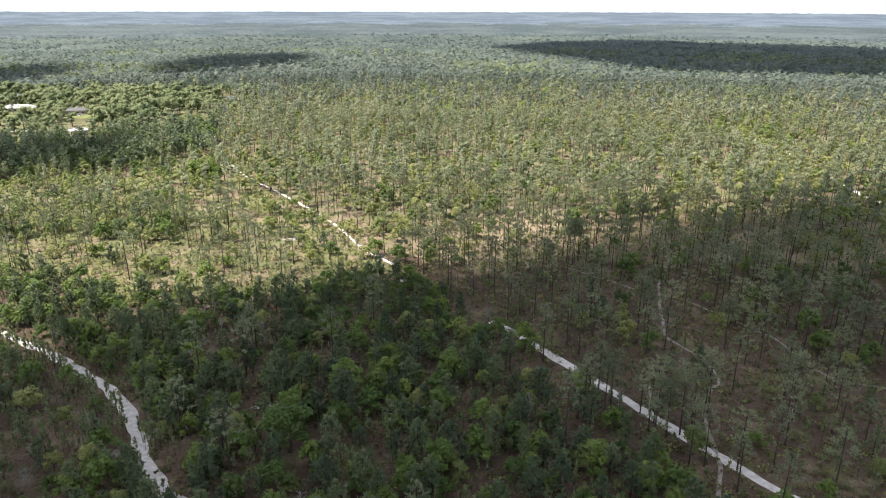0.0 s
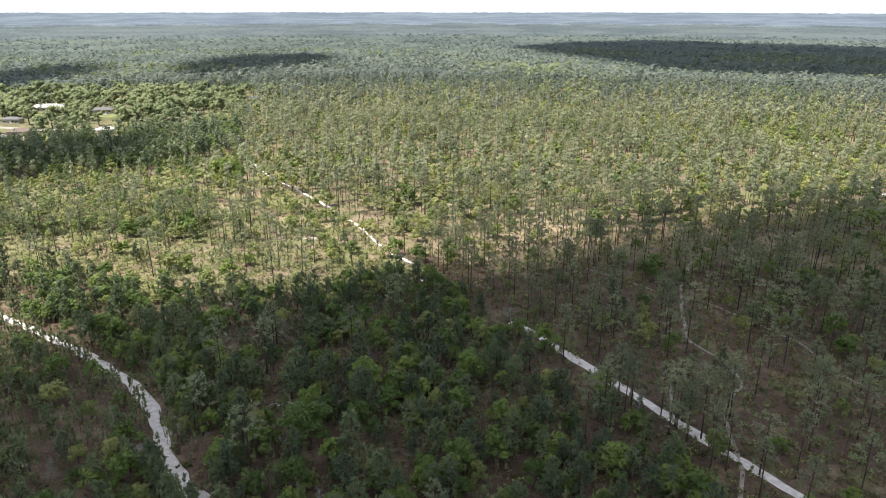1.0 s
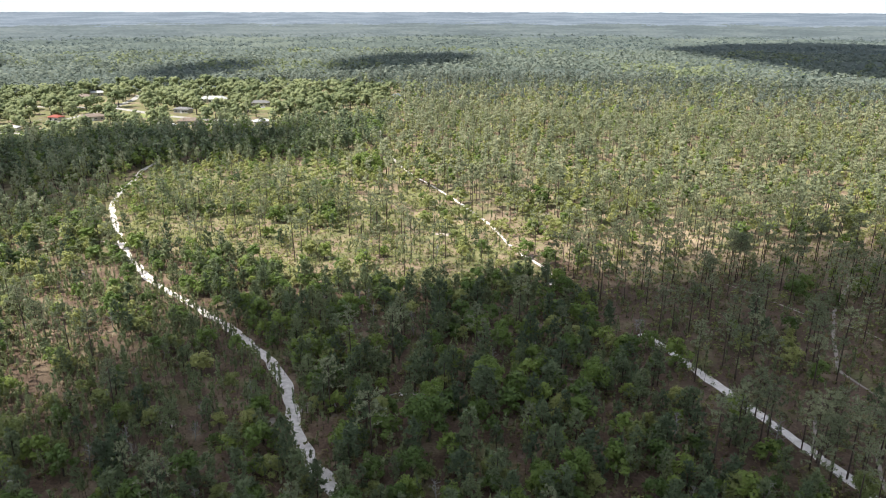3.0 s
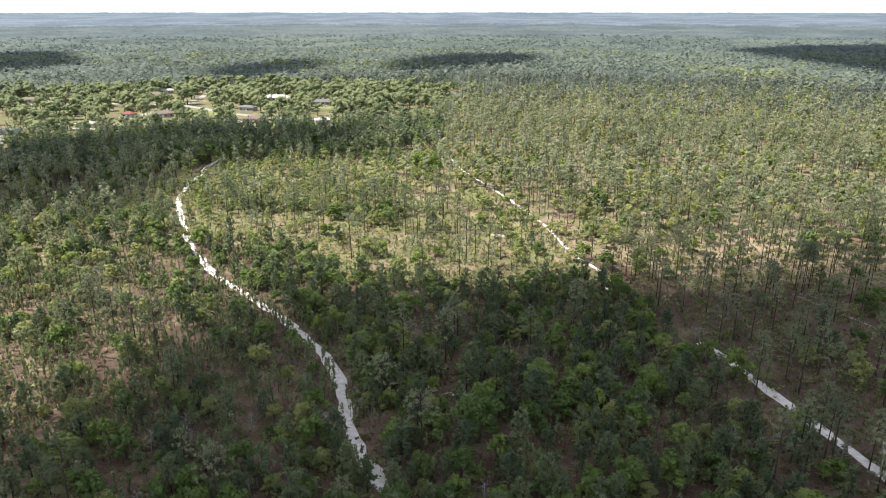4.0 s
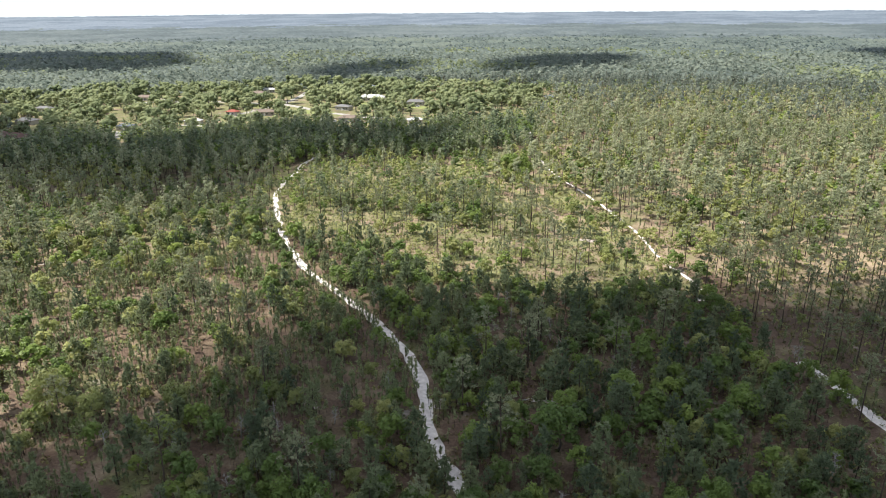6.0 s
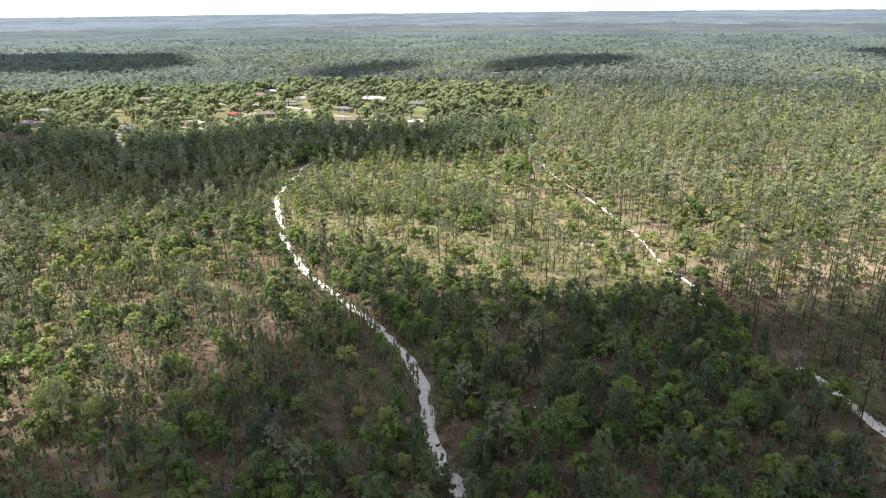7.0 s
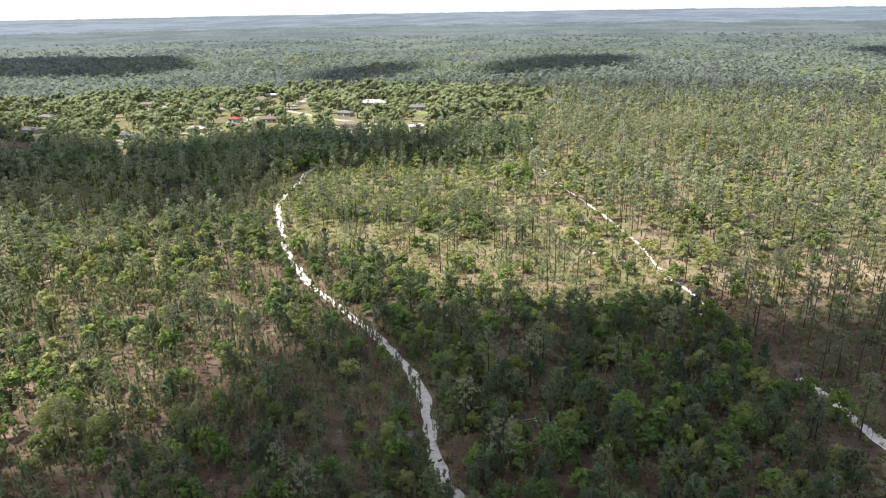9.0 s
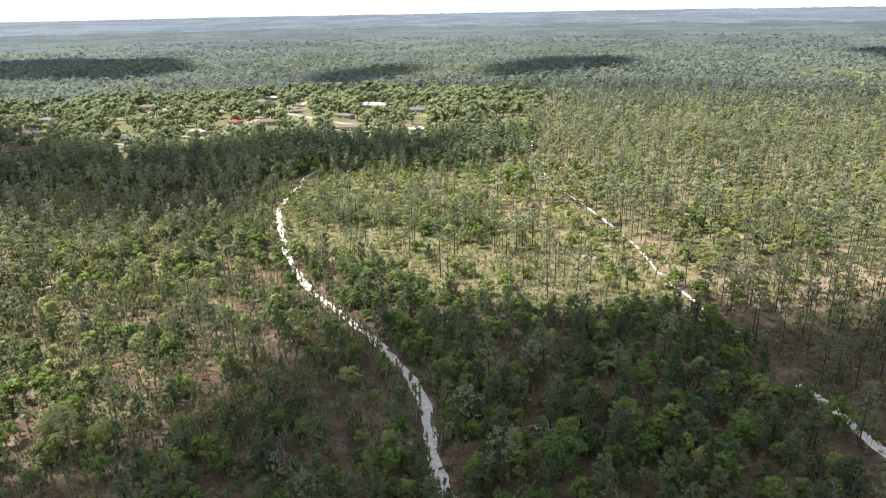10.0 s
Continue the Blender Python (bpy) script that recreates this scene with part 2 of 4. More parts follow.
def boss(centre, radius, tall, rng, n=4):
    """The dense, shaded heart of a clump of foliage: an uneven low dome."""
    v = []
    for f, w in ((-0.5, 0.6), (0.15, 1.0)):
        a = (np.arange(n) + rng.uniform(-0.25, 0.25, n)) * 2 * np.pi / n + rng.uniform(0, 6)
        r = radius * w * rng.uniform(0.75, 1.2, n)
        v.append(np.stack([np.cos(a) * r, np.sin(a) * r, np.full(n, radius * tall * f)], axis=1))
    v.append([[0, 0, radius * tall * 0.85]])
    t = []
    for k in range(n):
        q = (k + 1) % n
        t += [(k, q, q + n), (k, q + n, k + n), (k + n, q + n, 2 * n)]
    return np.concatenate(v) + centre, np.array(t)


def flake_crown(centres, radii, count, size, rng, tall=1.0, heart=0.0):
    """A crown seen from afar: small sprays over several bosses, each turned outwards, with gaps between them."""
    centres, radii = np.array(centres), np.array(radii)
    pick = rng.choice(len(centres), count, p=radii ** 2 / (radii ** 2).sum())
    d = unit(rng.normal(size=(count, 3)) * (1, 1, 0.8) + (0, 0, 0.3))
    c = centres[pick] + d * (1, 1, tall) * radii[pick][:, None] * rng.uniform(0.5, 1.12, (count, 1))
    sprays = leaves(c, unit(d + 0.7 * unit(c - centres.mean(axis=0))), size, rng, 0.55, 0.75)
    return joined([boss(p, q * heart, tall, rng) for p, q in zip(centres, radii)] + [sprays]) if heart else sprays


# ---- kinds of trees: each gives wood and foliage, for a tree of about its true size ----
def pine_shape(rng, detail, height=14.5, bare=0.5, spread=3.25):
    """Tall longleaf pine: a straight bare trunk, an open crown of upturned limbs with needle tufts at their ends."""
    lean = rng.normal(0, 0.25, 2)
    bare, spread = bare + rng.uniform(-0.03, 0.12), spread * rng.uniform(0.75, 1.05)
    hs = np.linspace(0, 1, 6 if detail > 1 else 2)
    axis = np.stack([lean[0] * hs ** 2, lean[1] * hs ** 2, hs * height], axis=1)
    wood = [limb(axis, 0.17 * (1 - hs * 0.82) + 0.012, {3: 7, 2: 5, 1: 3, 0: 3}[detail])]
    if detail < 2:
        cs, rad = [], []
        for i in range({1: 6, 0: 3}[detail]):
            up = (i + rng.uniform(0.2, 0.8)) / {1: 6, 0: 3}[detail]
            a = i * 2.4 + rng.normal(0, 0.5)
            off = spread * 0.42 * (1 - 0.75 * up) * rng.uniform(0.6, 1.2)
            cs.append(np.array([math.cos(a) * off, math.sin(a) * off, height * (bare + (0.97 - bare) * up)]) + (*(lean * up), 0))
            rad.append(spread * (0.39 if detail else 0.5) * (1.1 - 0.5 * up) * rng.uniform(0.8, 1.15))
        return joined(wood), flake_crown(cs, rad, {1: 128, 0: 46}[detail], {1: 0.40, 0: 0.68}[detail], rng, 0.95)
    branches, tufts = {3: (22, 5), 2: (16, 4)}[detail]
    cs, outs = [], []
    turn = rng.uniform(0, 6.28)
    for i in range(branches):
        f = bare + (0.99 - bare) * ((i + rng.uniform(0, 1)) / branches) ** 0.85
        up = (f - bare) / (1 - bare)
        reach = spread * (0.45 + 0.75 * math.sin(math.pi * min(1, up * 0.8 + 0.15))) * rng.uniform(0.6, 1.15) * (1.05 - 0.55 * up)
        a = turn + i * 2.4 + rng.normal(0, 0.3)
        d = np.array([math.cos(a), math.sin(a), 0.12 + 0.5 * up + rng.normal(0, 0.12)])
        root = np.array([np.interp(f, hs, axis[:, 0]), np.interp(f, hs, axis[:, 1]), f * height])
        tip = root + d * reach
        if detail == 3:
            wood.append(limb([root, tip], [0.05, 0.012], 3))
        for k in range(tufts):
            g = rng.uniform(0.5, 1.08)
            cs.append(root + d * reach * g + rng.normal(0, 0.28, 3) * (1, 1, 0.6))
            outs.append(d)
    cs.append(axis[-1] + (0, 0, 0.1))
    outs.append(np.array([0, 0, 1.0]))
    size = {3: (0.50, 0.105, 11), 2: (0.60, 0.19, 8)}[detail]
    return joined(wood), needles(np.array(cs), np.array(outs), *size, rng)


def young_pine_shape(rng, detail, height=4.6):
    """Sapling pine: one thin stem with bottle-brush tufts and a few short arms."""
    hs = np.linspace(0, 1, 3 if detail == 3 else 2)
    lean = rng.normal(0, 0.12, 2)
    axis = np.stack([lean[0] * hs, lean[1] * hs, hs * height], axis=1)
    wood = [limb(axis, 0.05 * (1 - hs * 0.8), 3)]
    count, arms = {3: (34, 4), 2: (14, 2), 1: (7, 1), 0: (4, 0)}[detail]
    f = np.sort(rng.uniform(0.22, 1.0, count))
    c = np.stack([np.interp(f, hs, axis[:, 0]), np.interp(f, hs, axis[:, 1]), f * height], axis=1)
    for k in range(arms):
        a, root, near = rng.uniform(0, 6.28), rng.uniform(0.25, 0.7), slice(k * 3, k * 3 + 3)
        rise_by = np.array([0.25, 0.55, 0.85])[:len(c[near])]
        c[near] = np.stack([np.cos(a) * 0.42 * np.sqrt(rise_by), np.sin(a) * 0.42 * np.sqrt(rise_by), root * height + rise_by], axis=1)
    a = rng.uniform(0, 6.28, count)
    out = np.stack([np.cos(a), np.sin(a), np.full(count, 0.9)], axis=1)
    size = {3: (0.42, 0.075, 8), 2: (0.52, 0.15, 4), 1: (0.6, 0.22, 3), 0: (0.8, 0.35, 2)}[detail]
    return joined(wood), needles(c, out, *size, rng)


def bushy_pine_shape(rng, detail, height=7.5, spread=2.5):
    """Sand pine: limbs from near the ground, a dense uneven rounded cone of short tufts."""
    hs = np.linspace(0, 1, 4 if detail > 1 else 2)
    axis = np.stack([rng.normal(0, 0.2) * hs, rng.normal(0, 0.2) * hs, hs * height * 0.95], axis=1)
    wood = [limb(axis, 0.15 * (1 - hs * 0.85), 5 if detail > 1 else 3)]
    if detail < 2:
        cs, rad, n = [], [], {1: 6, 0: 3}[detail]
        for i in range(n):
            f = 0.2 + 0.72 * (i + rng.uniform(0.2, 0.8)) / n
            a, off = i * 2.4, spread * 0.42 * (1 - f) ** 0.7
            cs.append(np.array([math.cos(a) * off, math.sin(a) * off, f * height]))
            rad.append(spread * (0.25 + 0.48 * (1 - f)) * rng.uniform(0.8, 1.15))
        return joined(wood), flake_crown(cs, rad, {1: 90, 0: 34}[detail], {1: 0.46, 0: 0.78}[detail], rng, 1.3)
    branches, tufts = {3: (30, 5), 2: (18, 4)}[detail]
    cs, outs = [], []
    for i in range(branches):
        f = 0.14 + 0.84 * (i + rng.uniform()) / branches
        reach = spread * (1.0 - f) ** 0.62 * rng.uniform(0.65, 1.2)
        a = i * 2.4 + rng.normal(0, 0.4)
        d = np.array([math.cos(a), math.sin(a), 0.28 + rng.normal(0, 0.12)])
        root = np.array([0, 0, f * height * 0.93])
        if detail >= 3:
            wood.append(limb([root, root + d * reach], [0.04, 0.01], 3))
        for k in range(tufts):
            cs.append(root + d * reach * rng.uniform(0.35, 1.05) + rng.normal(0, 0.26, 3))
            outs.append(d)
    size = {3: (0.50, 0.10, 11), 2: (0.62, 0.19, 8)}[detail]
    return joined(wood), needles(np.array(cs), np.array(outs), *size, rng)


def oak_shape(rng, detail, height=5.0, spread=2.3, low=0.3):
    """Scrub oak: a forked trunk and an uneven crown of leaf clumps with gaps between them."""
    clumps = {3: 14, 2: 11, 1: 6, 0: 3}[detail]
    per = {3: 130, 2: 48, 1: 0, 0: 0}[detail]
    fork = np.array([rng.normal(0, 0.15), rng.normal(0, 0.15), height * low * rng.uniform(0.7, 1.1)])
    wood = [limb([(0, 0, 0), fork * 0.5 + rng.normal(0, 0.05, 3), fork], [0.14, 0.11, 0.09], 5 if detail > 1 else 3)]
    cs, outs, step = [], [], clumps // 4
    for i in range(clumps):
        a, f = i * 2.4 + rng.normal(0, 0.5), (i + 0.5) / clumps
        r = spread * math.sqrt(rng.uniform(0.1, 0.8)) * (1.0 - 0.55 * f * f)
        c = np.array([math.cos(a) * r, math.sin(a) * r, height * (low + 0.06 + (0.88 - low) * f)])
        if detail == 3 and i % step == 0 and len(wood) < 5:
            wood.append(limb([fork * 0.97, (fork + c) / 2 + rng.normal(0, 0.15, 3), c], [0.065, 0.04, 0.015], 3))
        if detail < 2:
            cs.append(c)
            outs.append(rng.uniform(0.6, 1.0) * spread * 0.47)
            continue
        rad = np.array([1, 1, 0.72]) * rng.uniform(0.55, 1.0) * spread * 0.46
        d = unit(rng.normal(size=(per, 3)) + (0, 0, 0.25))
        cs.append(c + d * rad * rng.uniform(0.55, 1.1, (per, 1)))
        outs.append(d)
    if detail < 2:
        return joined(wood), flake_crown(cs, outs, {1: 74, 0: 26}[detail], {1: 0.34, 0: 0.56}[detail], rng, 0.9, {1: 0.7, 0: 0.0}[detail])
    size = {3: 0.175, 2: 0.31}[detail]
    return (wood if detail == 3 else joined(wood)), leaves(np.concatenate(cs), np.concatenate(outs), size, rng)


def yard_oak_shape(rng, detail, height=5.0, spread=1.95):
    """A live oak grown in the open: a short trunk under a broad, rounded, heavy crown."""
    wood = limb([(0, 0, 0), (0, 0, height * 0.3)], [0.16, 0.11], 4)
    cs, rad = [(0, 0, height * 0.62)], [spread * 0.62]
    for i in range(7):
        a, up = i * 2.4 + rng.normal(0, 0.3), rng.uniform(0.28, 0.78)
        off = spread * rng.uniform(0.45, 0.66)
        cs.append((math.cos(a) * off, math.sin(a) * off, height * up))
        rad.append(spread * rng.uniform(0.38, 0.56))
    return wood, flake_crown(cs, rad, {1: 96, 0: 50}[detail], {1: 0.28, 0: 0.40}[detail], rng, 1.0, 0.86)


def shrub_shape(rng, detail, height=1.1, spread=0.9):
    """Low shrub or palmetto clump: a few stems and leaf sprays close to the ground."""
    per = {3: 70, 2: 40, 1: 13, 0: 6}[detail]
    d = unit(rng.normal(size=(per, 3)) * (1, 1, 0.7) + (0, 0, 0.5))
    d[:, 2] = np.abs(d[:, 2])
    c = d * (spread, spread, height) * rng.uniform(0.45, 1.0, (per, 1)) + (0, 0, 0.08)
    wood = [limb([(0, 0, 0), (rng.normal(0, 0.2), rng.normal(0, 0.2), height * 0.6)], [0.03, 0.01], 3) for _ in range(2)]
    return joined(wood), leaves(c, d, {3: 0.13, 2: 0.18, 1: 0.29, 0: 0.5}[detail], rng)


def grass_shape(rng, detail, height=0.55):
    """Wiregrass tussock: arching blades from one root."""
    per = {3: 14, 2: 10, 1: 6, 0: 4}[detail]
    a, r = rng.uniform(0, 6.28, per), rng.uniform(0.2, 0.65, per)
    base = np.stack([np.cos(a) * 0.12, np.sin(a) * 0.12, np.zeros(per)], axis=1)
    tip = np.stack([np.cos(a) * r, np.sin(a) * r, height * rng.uniform(0.5, 1.1, per)], axis=1)
    s = np.stack([-np.sin(a), np.cos(a), np.zeros(per)], axis=1) * 0.09
    v = np.stack([base - s, base + s, tip], axis=1).reshape(-1, 3)
    return limb([(0, 0, 0), (0, 0, 0.1)], [0.04, 0.02], 3), (v, np.arange(per * 3).reshape(-1, 3))


def far_crown_shape(rng, detail, height=8.5, spread=3.6):
    """A tree top a mile off: a few broad sprays."""
    return limb([(0, 0, 0), (0, 0, 1)], [0.1, 0.1], 3), flake_crown([(0, 0, height * 0.7)], [spread], 7, 1.7, rng, 0.6)


def crowded_shape(rng, detail, height=8.5, spread=3.1):
    """A tree top in a closed stand: a rounded crown of sprays over the darker layer below it."""
    cs = [(rng.normal(0, 0.5), rng.normal(0, 0.5), height * f) for f in (0.45, 0.72)]
    wood = limb([(0, 0, 0), (0, 0, height * 0.7)], [0.2, 0.1], 3)
    return wood, flake_crown(cs, [spread, spread * 0.85], 14, 1.15, rng, 0.8)


KINDS = {"far_crown": (far_crown_shape, BARK, HAZED_FARTHER_PINE), "crowded_pine": (crowded_shape, BARK, HAZED_PINE), "crowded_oak": (crowded_shape, BARK, HAZED_OAK),  # shape, bark, leaves
    "pine": (pine_shape, BARK, PINE), "young_pine": (young_pine_shape, BARK, YOUNG), "bushy_pine": (bushy_pine_shape, BARK, SAND_PINE),
    "oak": (oak_shape, OAK_BARK, OAK), "yard_oak": (yard_oak_shape, OAK_BARK, YARD_OAK), "spring_oak": (oak_shape, OAK_BARK, SPRING),
    "shrub": (shrub_shape, OAK_BARK, SCRUB), "spring_shrub": (shrub_shape, OAK_BARK, SPRING), "grass": (grass_shape, OAK_BARK, GRASS)}


# ---- the plan: sandy roads, stands of trees, the settlement ----
ROAD_WEST = [(-36, 88), (-42.3, 94.7), (-49.5, 101.5), (-56.1, 110.2), (-60.3, 117.4), (-66.7, 127.2), (-73.4, 134.3), (-82.3, 141.5),
             (-94.6, 150.6), (-117, 164.2), (-131.6, 172.8), (-152.6, 189.9), (-166.4, 204.5), (-187.3, 227.8), (-201.8, 245.5),
             (-216.8, 272.5), (-222.2, 289.1), (-231.1, 306.2), (-240, 340)]
ROAD_EAST = [(72, 84), (60.4, 99.5), (54, 108.1), (48.9, 116.1), (43.1, 125), (37.5, 134), (31.3, 144), (24.7, 153.9), (17.3, 166),
             (12.9, 170.9), (-12.4, 206.5), (-17.6, 216), (-26, 226.3), (-31.8, 237.3), (-40.3, 255.5), (-47.3, 266.6), (-62, 289.4),
             (-76.6, 309.8), (-96.4, 336.3), (-109.8, 358.8), (-137, 418), (-150, 455)]
TRAIL_A = [(46, 92), (48.4, 101.1), (51.5, 108), (52.1, 112.4), (53.4, 121), (54.7, 126.6), (58.5, 133.8), (63, 138.9), (63.2, 148.9), (60.7, 153.9),
           (57.3, 161.2), (59.7, 172), (61.3, 180.2), (66, 197), (76.8, 221.4)]
TRAIL_B = [(40, 212), (49.3, 202.6), (57.5, 193.7), (70.1, 185.7), (74.1, 178.8), (77.6, 173.7), (85.4, 160), (86.8, 146), (89.5, 139.8), (93.8, 138), (120, 128)]
TRAIL_C = [(47.1, 140), (45.5, 133), (43.4, 126)]
TRAIL_D = [(205, 420), (200.4, 395.7), (193.6, 339.5), (190.6, 309.3), (191.2, 290), (197, 265)]
TRAIL_E = [(-163, 201), (-174.8, 204), (-191.5, 188.3), (-202.6, 162), (-208.7, 149.4), (-217.6, 140), (-236, 124)]
ROADS = [(ROAD_WEST[:9], 1.42), (ROAD_WEST[8:], 1.15), (ROAD_EAST[:10], 1.35), (ROAD_EAST[10:], 0.62), (TRAIL_A, 0.42), (TRAIL_B, 0.3), (TRAIL_C, 0.35), (TRAIL_D, 1.4), (TRAIL_E, 0.4)]
SHADE_NEAR = [(-165, 20), (-136, 60), (-121, 84), (-113, 105), (-112, 125), (-112, 140), (-106, 158), (-88, 165), (-58, 178), (-36, 194), (-5, 208), (35, 232), (72, 252),
              (122, 276), (200, 294), (310, 300), (380, 200), (330, 40), (220, -80), (0, -120), (-100, -60)]
SHADE_WEST = [(-820, 240), (-600, 306), (-530, 332), (-470, 326), (-420, 308), (-372, 290), (-340, 298), (-318, 318), (-308, 354), (-283, 390), (-228, 402), (-176, 416), (-156, 370),
              (-200, 342), (-230, 312), (-226, 285), (-224, 262), (-208, 222), (-226, 208), (-250, 206), (-268, 197), (-287, 190), (-306, 188), (-340, 184), (-400, 166), (-560, 130), (-820, 120)]
SHADE_FAR = [(88, 1443), (405, 1654), (634, 1549), (924, 1320), (968, 1012), (669, 880), (451, 810), (287, 867), (176, 1100)]
SHADE_FAR_WEST = [(-1420, 761), (-1301, 841), (-1242, 911), (-968, 964), (-790, 800), (-743, 659), (-846, 616), (-911, 583), (-1000, 540)]
# two unseen clouds added here to darken bands of dark pine woods
ADDED_SHADE_NORTH = [(-534, 729), (-552, 826), (-512, 948), (-449, 899), (-412, 785), (-423, 676), (-459, 641)]
ADDED_SHADE_NORTH_EAST = [(-362, 873), (-374, 1012), (-350, 1103), (-220, 1167), (-182, 1031), (-243, 885), (-288, 781)]
SETTLEMENT = [(-760, 330), (-480, 296), (-405, 318), (-340, 350), (-290, 425), (-225, 455), (-180, 540), (-180, 660), (-480, 690), (-800, 560)]
DARK_WOOD = [(-560, 270), (-430, 300), (-345, 355), (-289, 425), (-205, 460), (-150, 470), (-130, 400), (-165, 350), (-215, 330), (-250, 285), (-302, 245), (-390, 215), (-560, 190)]


def inside(px, py, polygon):
    res = np.zeros(len(px), bool)
    for (ax, ay), (bx, by) in zip(polygon, polygon[1:] + polygon[:1]):
        cross = (ay > py) != (by > py)
        res ^= cross & (px < (bx - ax) * (py - ay) / (by - ay + 1e-12) + ax)
    return res


def line_distance(px, py, line, closed=False):
    best = np.full(len(px), 1e9)
    for (ax, ay), (bx, by) in zip(line, line[1:] + (line[:1] if closed else [])):
        dx, dy = bx - ax, by - ay
        f = np.clip(((px - ax) * dx + (py - ay) * dy) / (dx * dx + dy * dy), 0, 1)
        best = np.minimum(best, np.hypot(px - ax - f * dx, py - ay - f * dy))
    return best


def rise(r):
    """Height of the land: level for a mile, then climbing gently to the skyline."""
    return 46.0 * np.clip((r - 1700) / 3100, 0, 1) ** 1.6


def ground():
    radii = np.concatenate([np.linspace(0, 420, 43), np.linspace(440, 700, 11), np.geomspace(760, 4900, 34)])
    n = 216
    a = np.arange(n) * 2 * np.pi / n
    swell = np.array([[noise.noise((math.cos(k) * r / 420, math.sin(k) * r / 420, 3.3)) for k in a] for r in radii])
    z = rise(radii)[:, None] + swell * np.clip((radii - 2000) / 2500, 0, 1)[:, None] * 7
    v = np.stack([radii[:, None] * np.cos(a), radii[:, None] * np.sin(a), z], axis=2).reshape(-1, 3)
    i, k = np.meshgrid(np.arange(len(radii) - 1), np.arange(n), indexing="ij")
    p, q = (i * n + k).ravel(), (i * n + (k + 1) % n).ravel()
    t = np.concatenate([np.stack([p, p + n, q + n], axis=1), np.stack([p, q + n, q], axis=1)])
    centre = np.linalg.norm(v[t].mean(axis=1)[:, :2], axis=1)
    # the outer ring takes the skyline colour with haze painted in
    me = mesh_of("ground", v, t, [FLOOR, HAZED_SKYLINE], (centre > 1500).astype(int))
    stand = zones(v[:, 0], v[:, 1])
    straw = np.array([0.2, 0.1, 0.8, 0.0, 0.6, 0.3, 0.7, 0.5, 0.95, 0.4])[stand]
    me.attributes.new("fresh", "FLOAT", "POINT").data.foreach_set("value", np.array([0.2, 0.2, 0.8, 0.1, 0.7, 0.6, 1.0, 1.0, 0.15, 0.7])[stand].astype(np.float32))
    me.attributes.new("straw", "FLOAT", "POINT").data.foreach_set("value", straw.astype(np.float32))
    ob = new("ground", me)
    return tagged(ob, "brown forest floor with straw-coloured grass and bare sand, haze-tinted far off", "ground", kind="structure")


def road(line, half, material_, name, label, rng):
    """A sandy track: a ribbon with a worn, ragged edge and a slightly raised middle."""
    pts = np.array(line, float)
    s = np.concatenate([[0], np.cumsum(np.linalg.norm(np.diff(pts, axis=0), axis=1))])
    f = np.arange(0, s[-1], 0.8)
    c = np.stack([np.interp(f, s, pts[:, 0]), np.interp(f, s, pts[:, 1])], axis=1)
    for _ in range(3):
        c[1:-1] = (c[:-2] + 2 * c[1:-1] + c[2:]) / 4
    d = unit(np.gradient(c, axis=0))
    side = np.stack([-d[:, 1], d[:, 0]], axis=1)
    w = half * (1 + 0.22 * np.sin(f / 7.0 + rng.uniform(0, 6)) * np.sin(f / 2.9))

    def ragged():
        q = rng.uniform(0.45, 1.5, len(f))
        return np.convolve(np.pad(q, 3, mode="edge"), [0.06, 0.12, 0.2, 0.24, 0.2, 0.12, 0.06], "valid")

    left, right = w * ragged(), w * ragged()
    cross = [(-1.0, 0.006), (-0.55, 0.035), (0.0, 0.06), (0.55, 0.035), (1.0, 0.006)]
    rows = [np.concatenate([c + side * (k * (right if k > 0 else left))[:, None], np.full((len(f), 1), h)], axis=1) for k, h in cross]
    v = np.stack(rows, axis=1).reshape(-1, 3)
    i, k = np.meshgrid(np.arange(len(f) - 1), np.arange(4), indexing="ij")
    p = (i * 5 + k).ravel()
    t = np.concatenate([np.stack([p, p + 6, p + 1], axis=1), np.stack([p, p + 5, p + 6], axis=1)])
    return tagged(new(name, mesh_of(name, v, t, [material_])), label, "sandy road", kind="structure")


